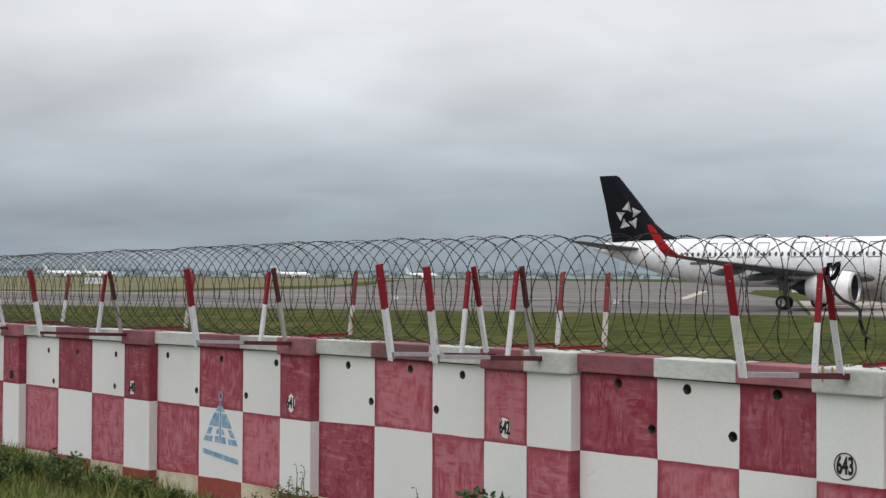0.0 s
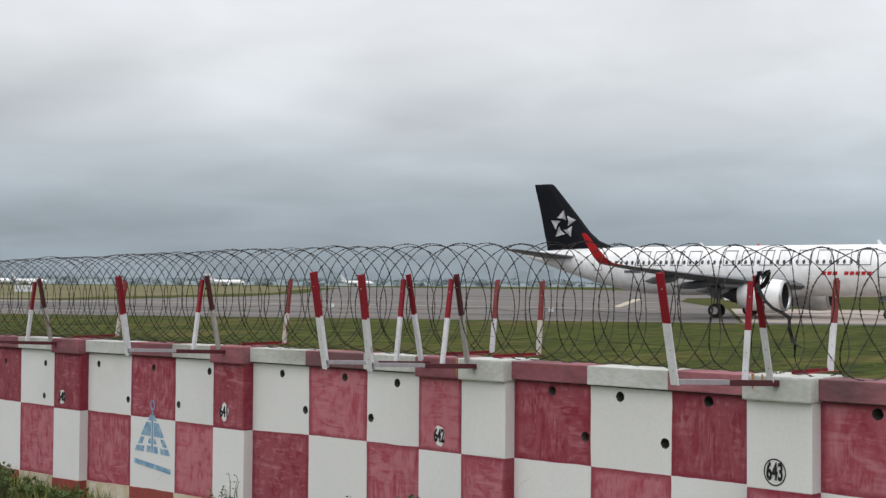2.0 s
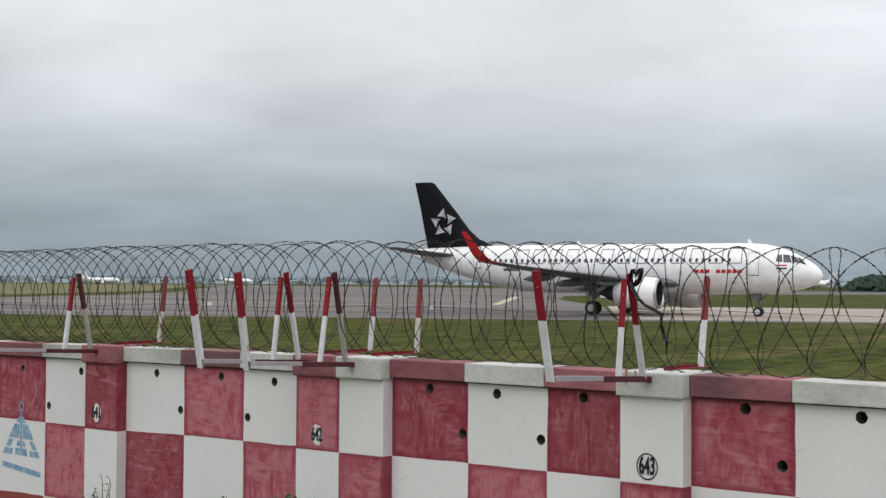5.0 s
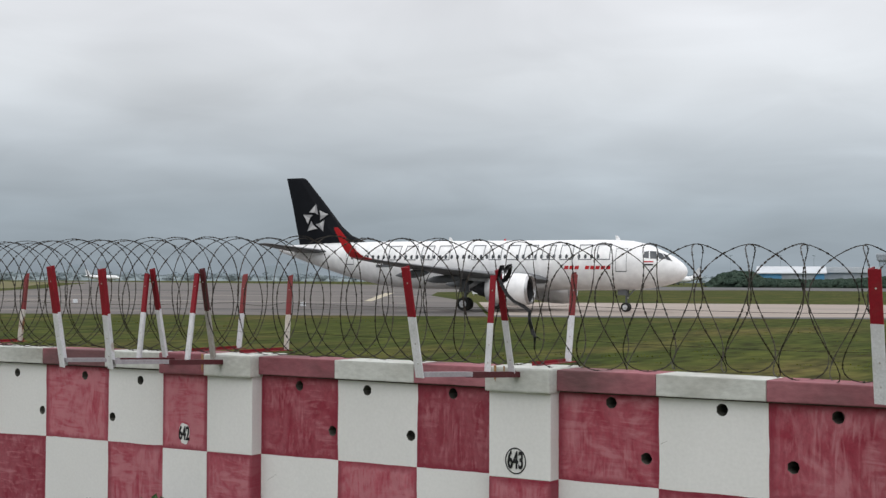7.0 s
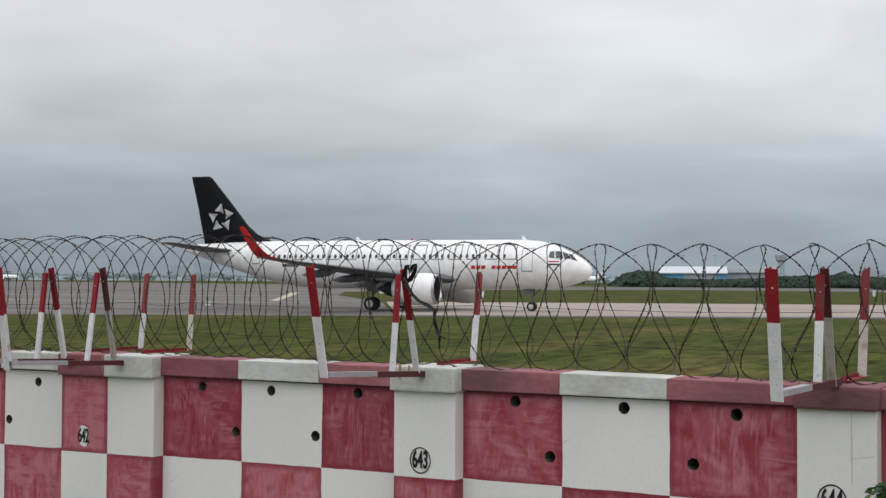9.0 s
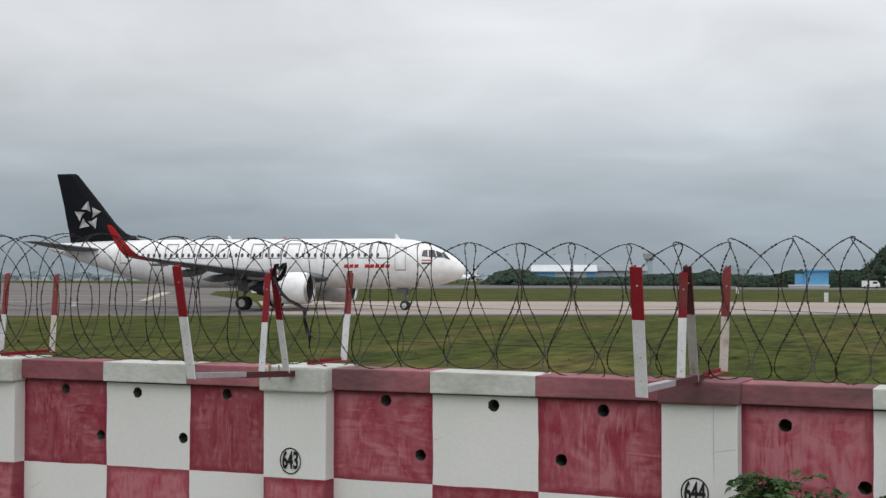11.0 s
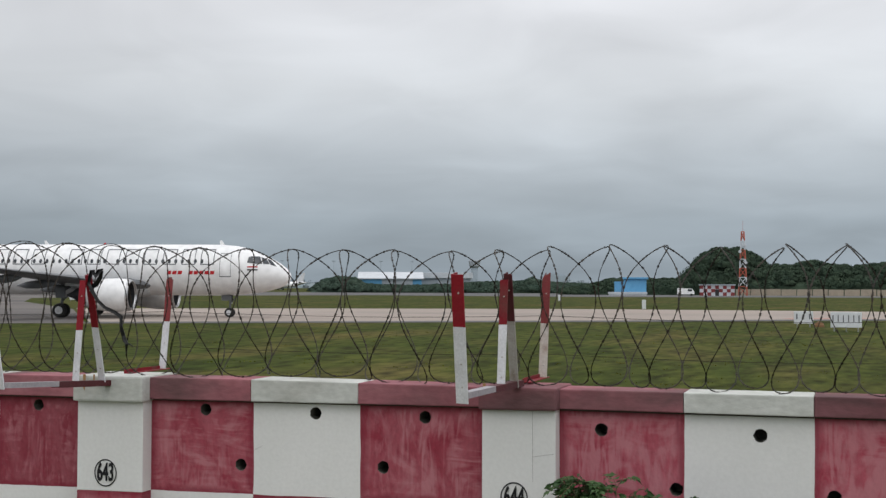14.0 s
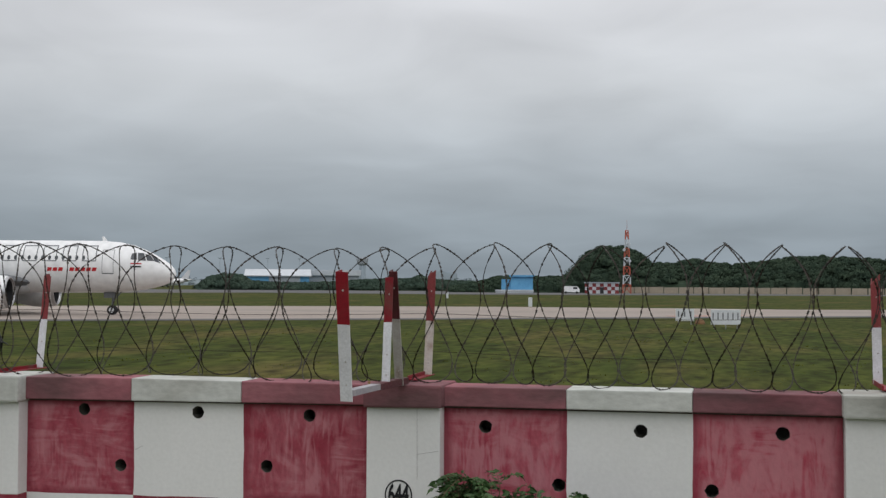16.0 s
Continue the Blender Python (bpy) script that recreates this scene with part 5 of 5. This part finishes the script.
# buff wall far behind the field
x0, y0 = polar(-4.6, 440)
x1, y1 = polar(14, 430)
fw = empty("perimeter_wall")
tagged(fw, "long buff perimeter wall in front of the wood", "wall")
for i in range(28):
    bm = bmesh.new()
    ax, ay = x0 + (x1 - x0) * i / 28, y0 + (y1 - y0) * i / 28
    box(bm, ax, ax + (x1 - x0) / 28 - 0.25, ay, ay + 0.4, GROUND, GROUND + 2.1 + 0.05 * (i % 3), 0.03)
    part("wall_panel", bm, M_TAN, fw)


# ---- woods and skyline ----
# wooded rise: bearing and height of its leafy outline
CROWNS = [(-12.2, 2.2), (-10.8, 4.5), (-10, 6.6), (-8.8, 6.2), (-7.2, 6.4), (-6.8, 7.6), (-6.4, 12.0), (-6.0, 15.6), (-5.3, 17.8), (-4.4, 17.6), (-3.9, 16.0), (-3.2, 11.6), (-2.2, 11.4), (-1.4, 13.4),
          (-0.6, 11.8), (0.4, 11.3), (1.3, 12.1), (2.8, 13.7), (4, 14.1), (5.5, 13.3), (6.6, 13.0), (16, 13), (19, 3)]
LOW_CROWNS = [(-23.4, 2.0), (-22.9, 6.0), (-22.2, 7.6), (-21.5, 7.2), (-21.0, 4.2), (-19, 3.6), (-17.9, 4.0), (-16.9, 4.4), (-15.8, 5.4), (-14.6, 5.6), (-13.9, 5.8), (-13.5, 7.4), (-13.0, 5.4), (-11, 4.6)]


def rise(name, heights, near, deep, share, material, label):
    """The shaded mass of trunks and inner foliage below a canopy."""
    bm = bmesh.new()
    rows = []
    a0, a1 = heights[0][0], heights[-1][0]
    n = int((a1 - a0) * 6)
    for k, (d, f) in enumerate(((0.0, 0.0), (0.05, 0.35), (0.25, 0.7), (0.55, 0.92), (0.8, 1.0), (1.2, 0.9), (2.4, 0.0))):
        row = []
        for i in range(n + 1):
            az = a0 + (a1 - a0) * i / n
            x, y = polar(az, near + deep * d)
            rough = 1 + 0.10 * noise.noise((az * 2.3, k * 0.9, 1.0)) + 0.07 * noise.noise((az * 7.0, k * 2.0, 5.0))
            row.append(bm.verts.new((x, y, GROUND - 0.1 + table(az, heights) * f * share * rough)))
        rows.append(row)
    for a, b in zip(rows, rows[1:]):
        for i in range(n):
            bm.faces.new((a[i], a[i + 1], b[i + 1], b[i]))
    return tagged(link(name, bm, material), label, "hill", kind="structure")


def canopy(name, heights, near, deep, lobe, leaf, count, per, material, label, seed):
    """Tree crowns crowded over a slope: lobes of many small leaf clumps, thinner towards each lobe's foot."""
    r = np.random.RandomState(seed)
    verts, faces = [], []
    a0, a1 = heights[0][0], heights[-1][0]
    for _ in range(count):
        az = r.uniform(a0, a1)
        u = r.uniform(0, 1) ** 0.8
        top = table(az, heights)
        f = table(u, [(0, 0.12), (0.05, 0.4), (0.25, 0.74), (0.55, 0.94), (0.8, 1.0), (1.0, 0.98)])
        rad = lobe * r.choice((0.5, 0.75, 1.0, 1.5), p=(0.35, 0.3, 0.22, 0.13)) * r.uniform(0.8, 1.2) * min(1.0, 0.35 + top / 12)
        cx, cy = polar(az, near + deep * u)
        cz = GROUND + max(rad * 0.5, top * f * r.uniform(0.86, 1.02) - rad * 0.75)
        v = r.normal(size=(per, 3))
        v /= np.linalg.norm(v, axis=1)[:, None]
        v[:, 2] = np.abs(v[:, 2]) * 1.0 - 0.25
        c = np.array((cx, cy, cz)) + v * rad * np.array((1.15, 1.0, 0.85)) * r.uniform(0.8, 1.06, size=(per, 1))
        w = np.cross(v, r.normal(size=(per, 3)))
        w /= np.linalg.norm(w, axis=1)[:, None]
        q = np.cross(v, w)
        s = leaf * r.uniform(0.55, 1.3, size=(per, 1))
        quad = np.stack([c - 0.6 * s * w - 0.3 * s * q, c + 0.1 * s * w - 0.6 * s * q + 0.12 * s * v, c + 0.7 * s * w + 0.1 * s * q, c + 0.65 * s * q - 0.12 * s * v], axis=1)
        quad[:, :, 2] = np.maximum(quad[:, :, 2], GROUND + 0.02)
        b = len(verts)
        verts += quad.reshape(-1, 3).tolist()
        faces += [(b + 4 * k, b + 4 * k + 1, b + 4 * k + 2, b + 4 * k + 3) for k in range(per)]
    me = bpy.data.meshes.new(name)
    me.from_pydata(verts, [], faces)
    me.materials.append(material)
    return tagged(new(name, me), label, "woodland", kind="stuff")


rise("wooded_hill", CROWNS, 446, 40, 0.80, M_WOOD_FAR, "dark overgrown rise behind the airfield")
canopy("wood", CROWNS, 444, 38, 2.6, 0.48, 3000, 110, M_WOOD_FAR, "dense dark green wood on a low hill", 3)
rise("wooded_bank", LOW_CROWNS, 548, 20, 0.7, M_WOOD_MID, "low dark bank of trees before the hangars")
canopy("copse", LOW_CROWNS, 545, 22, 2.2, 0.55, 1500, 90, M_WOOD_MID, "low dark trees in front of hangars", 5)
HAZY = [(-76, 6), (-72, 11), (-66, 13), (-60, 11), (-52, 13), (-47, 9), (-44, 8), (-38, 10), (-34, 7), (-30, 9), (-26, 8), (-22, 12), (-14, 12), (-8, 9)]
# The haze on these trees is in their colour.
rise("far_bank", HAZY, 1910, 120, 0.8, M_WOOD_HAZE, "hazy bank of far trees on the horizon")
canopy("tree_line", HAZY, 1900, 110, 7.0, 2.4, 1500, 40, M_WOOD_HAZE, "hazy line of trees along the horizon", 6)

rc = random.Random(12)
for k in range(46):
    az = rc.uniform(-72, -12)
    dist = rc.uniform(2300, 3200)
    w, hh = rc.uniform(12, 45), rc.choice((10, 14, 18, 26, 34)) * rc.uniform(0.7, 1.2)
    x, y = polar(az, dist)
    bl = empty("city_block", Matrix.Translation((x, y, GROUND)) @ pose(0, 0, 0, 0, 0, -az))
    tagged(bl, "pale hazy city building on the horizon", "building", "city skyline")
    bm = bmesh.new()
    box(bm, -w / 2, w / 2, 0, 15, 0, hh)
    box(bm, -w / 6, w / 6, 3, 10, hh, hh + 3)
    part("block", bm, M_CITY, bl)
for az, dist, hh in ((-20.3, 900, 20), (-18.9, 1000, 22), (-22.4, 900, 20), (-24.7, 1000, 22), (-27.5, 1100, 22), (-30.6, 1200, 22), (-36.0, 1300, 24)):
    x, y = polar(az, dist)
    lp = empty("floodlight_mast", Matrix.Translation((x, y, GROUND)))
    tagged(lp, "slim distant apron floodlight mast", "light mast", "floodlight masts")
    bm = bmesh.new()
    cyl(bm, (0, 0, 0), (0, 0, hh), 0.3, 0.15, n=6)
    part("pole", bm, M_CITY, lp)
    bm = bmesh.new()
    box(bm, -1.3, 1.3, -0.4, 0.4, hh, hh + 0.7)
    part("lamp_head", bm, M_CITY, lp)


# ---- grass and weeds ----
def tufts(name, places, hgt, material, label, seed, blades=5, spread=0.05, width=0.012):
    r = np.random.RandomState(seed)
    verts, faces = [], []
    for x, y, z, k in places:
        for _ in range(blades):
            a = r.uniform(0, 6.283)
            h = hgt * k * r.uniform(0.5, 1.2)
            bx, by = x + r.normal(0, spread), y + r.normal(0, spread)
            lx, ly = math.cos(a) * h * r.uniform(0.1, 0.7), math.sin(a) * h * r.uniform(0.1, 0.7)
            px, py = -math.sin(a) * width * k, math.cos(a) * width * k
            b = len(verts)
            verts += [(bx - px, by - py, z), (bx + px, by + py, z), (bx + lx * 0.4 + px * 0.7, by + ly * 0.4 + py * 0.7, z + h * 0.6), (bx + lx * 0.4 - px * 0.7, by + ly * 0.4 - py * 0.7, z + h * 0.6), (bx + lx, by + ly, z + h)]
            faces += [(b, b + 1, b + 2, b + 3), (b + 3, b + 2, b + 4)]
    me = bpy.data.meshes.new(name)
    me.from_pydata(verts, [], faces)
    me.materials.append(material)
    return tagged(new(name, me), label, "grass", kind="stuff")


rg = np.random.RandomState(21)
places = []
for _ in range(1400):
    az = rg.uniform(-71, 11)
    d = 27 + 62 * rg.uniform(0, 1) ** 1.5
    x, y = polar(az, d)
    s_, n_ = x * AX + y * AY, -x * AY + y * AX
    if n_ > 80.5:
        continue
    lush = noise.noise((x * 0.07, y * 0.11, 0.0)) + 0.6 * noise.noise((x * 0.3, y * 0.5, 4.0))
    places.append((x, y, GROUND, max(0.25, 0.75 + 0.9 * lush)))
tufts("field_grass", places, 0.035, M_BLADE, "short rough airfield grass in uneven tufts", 22, blades=7, spread=0.20, width=0.030)
places = []
for _ in range(9000):
    x, y = rg.uniform(-27, -13.0), -0.14 - 4.5 * rg.uniform(0, 1) ** 1.4
    places.append((x, y, VERGE, 0.6 + 0.8 * rg.uniform() * (1.6 if y > -0.8 else 0.8)))
tufts("verge_grass", places, 0.20, M_VBLADE, "long green grass along the foot of the wall", 23, blades=6, spread=0.04, width=0.007)
places = [(rg.uniform(-13, 7), -0.15 - 1.8 * rg.uniform() ** 1.5, VERGE, rg.uniform(0.6, 1.4)) for _ in range(3500)]
tufts("verge_grass", places, 0.20, M_VBLADE, "long green grass along the foot of the wall", 24, blades=5, spread=0.05, width=0.007)


def weed(name, x, y, hgt, wid, stems, leaves, size, material, label, seed, pinnate=False, bare=0.0):
    """A leafy weed: branching stems and many separate folded leaves."""
    r = random.Random(seed)
    root = empty(name, Matrix.Translation((x, y, VERGE)))
    tagged(root, label, "weed", "weeds at the wall foot")
    sb = bmesh.new()
    verts, faces = [], []

    def leaf(p, d, s):
        d = d.normalized()
        u = d.orthogonal().normalized()
        u.rotate(Matrix.Rotation(r.uniform(0, 6.28), 3, d))
        n = d.cross(u)
        b = len(verts)
        verts.extend([p, p + d * s * 0.45 + u * s * 0.26 + n * s * 0.08, p + d * s + n * s * -0.12, p + d * s * 0.45 - u * s * 0.26 + n * s * 0.08, p + d * s * 0.5])
        faces.extend([(b, b + 1, b + 4), (b + 1, b + 2, b + 4), (b + 2, b + 3, b + 4), (b + 3, b, b + 4)])
    for k in range(stems):
        a = r.uniform(0, 6.28)
        reach = wid * r.uniform(0.15, 1.0)
        top = Vector((math.cos(a) * reach, math.sin(a) * reach * 0.45, hgt * (r.uniform(0.86, 1.0) if pinnate else r.uniform(0.55, 1.0))))
        base = Vector((math.cos(a) * 0.2 * wid * r.random(), -0.02, 0))
        last = base
        segs = 7
        for i in range(1, segs + 1):
            t = i / segs
            p = base.lerp(top, t) + Vector((0, 0, hgt * 0.12 * math.sin(math.pi * t))) + Vector((r.uniform(-1, 1), r.uniform(-1, 1), 0)) * 0.02
            cyl(sb, last, p, 0.007 * (1.2 - t) + 0.002, n=5, caps=False)
            if t > bare:
                for _ in range(max(1, leaves // segs)):
                    d = Vector((r.uniform(-1, 1), r.uniform(-1, 0.6), r.uniform(-0.3, 0.7)))
                    if pinnate:
                        q = p.copy()
                        for m_ in range(5):
                            e = q + d.normalized() * size * 0.5
                            cyl(sb, q, e, 0.002, n=3, caps=False)
                            sd = d.cross(Vector((0, 0, 1))).normalized()
                            leaf(e, d * 0.6 + sd, size * 0.8)
                            leaf(e, d * 0.6 - sd, size * 0.8)
                            q = e
                            d = d + Vector((0, 0, -0.15))
                        leaf(q, d, size)
                    else:
                        leaf(p + d * size * 0.4, d, size * r.uniform(0.6, 1.2))
            last = p
    part("stem", sb, M_STEM, root)
    me = bpy.data.meshes.new("foliage")
    me.from_pydata(verts, [], faces)
    me.materials.append(material)
    ob = new("foliage", me)
    ob.parent = root
    return root


weed("shrub", -1.64, -0.42, 1.80, 0.22, 24, 28, 0.065, M_LEAF_DARK, "dark green pinnate-leaved shrub against the wall", 31, pinnate=True, bare=0.45)
weed("shrub", -1.25, -0.45, 1.70, 0.44, 34, 28, 0.062, M_LEAF_DARK, "dark green pinnate-leaved shrub against the wall", 32, pinnate=True, bare=0.4)
weed("shrub", -0.76, -0.45, 1.655, 0.40, 24, 28, 0.062, M_LEAF_DARK, "dark green pinnate-leaved shrub against the wall", 33, pinnate=True, bare=0.4)
weed("bush", -8.80, -0.42, 1.05, 0.30, 22, 63, 0.085, M_LEAF_DARK, "dark glossy-leaved bush at the wall foot", 34)
weed("weed", -11.75, -0.32, 1.05, 0.22, 5, 20, 0.035, M_LEAF, "tall spindly weed with tiny leaves", 35, bare=0.3)
weed("weed", -12.05, -0.34, 0.72, 0.50, 16, 44, 0.055, M_LEAF, "spreading green weed at the wall foot", 36)
weed("weed", -12.9, -0.36, 0.50, 0.40, 9, 40, 0.05, M_LEAF, "spreading green weed at the wall foot", 41)
for k, (x, y, hgt, wid) in enumerate(((-17.1, -0.7, 0.56, 0.55), (-16.5, -0.8, 0.55, 0.5), (-18.2, -0.75, 0.4, 0.5), (-16.0, -0.55, 0.42, 0.3), (-19.0, -0.7, 0.42, 0.5), (-15.2, -0.5, 0.40, 0.4), (-17.8, -1.3, 0.34, 0.5), (-14.4, -0.4, 0.36, 0.3))):
    weed("weed", x, y, hgt, wid, 16, 44, 0.066, M_LEAF_DARK if k < 1 else M_LEAF, "low leafy weeds tangled in grass by the wall", 50 + k)
for k, x in enumerate((-10.9, -10.2, -7.4, -9.9)):
    weed("weed", x, -0.25, 0.75 + 0.06 * k, 0.12, 3, 12, 0.04, M_LEAF, "thin weed stems before the wall", 70 + k, bare=0.4)
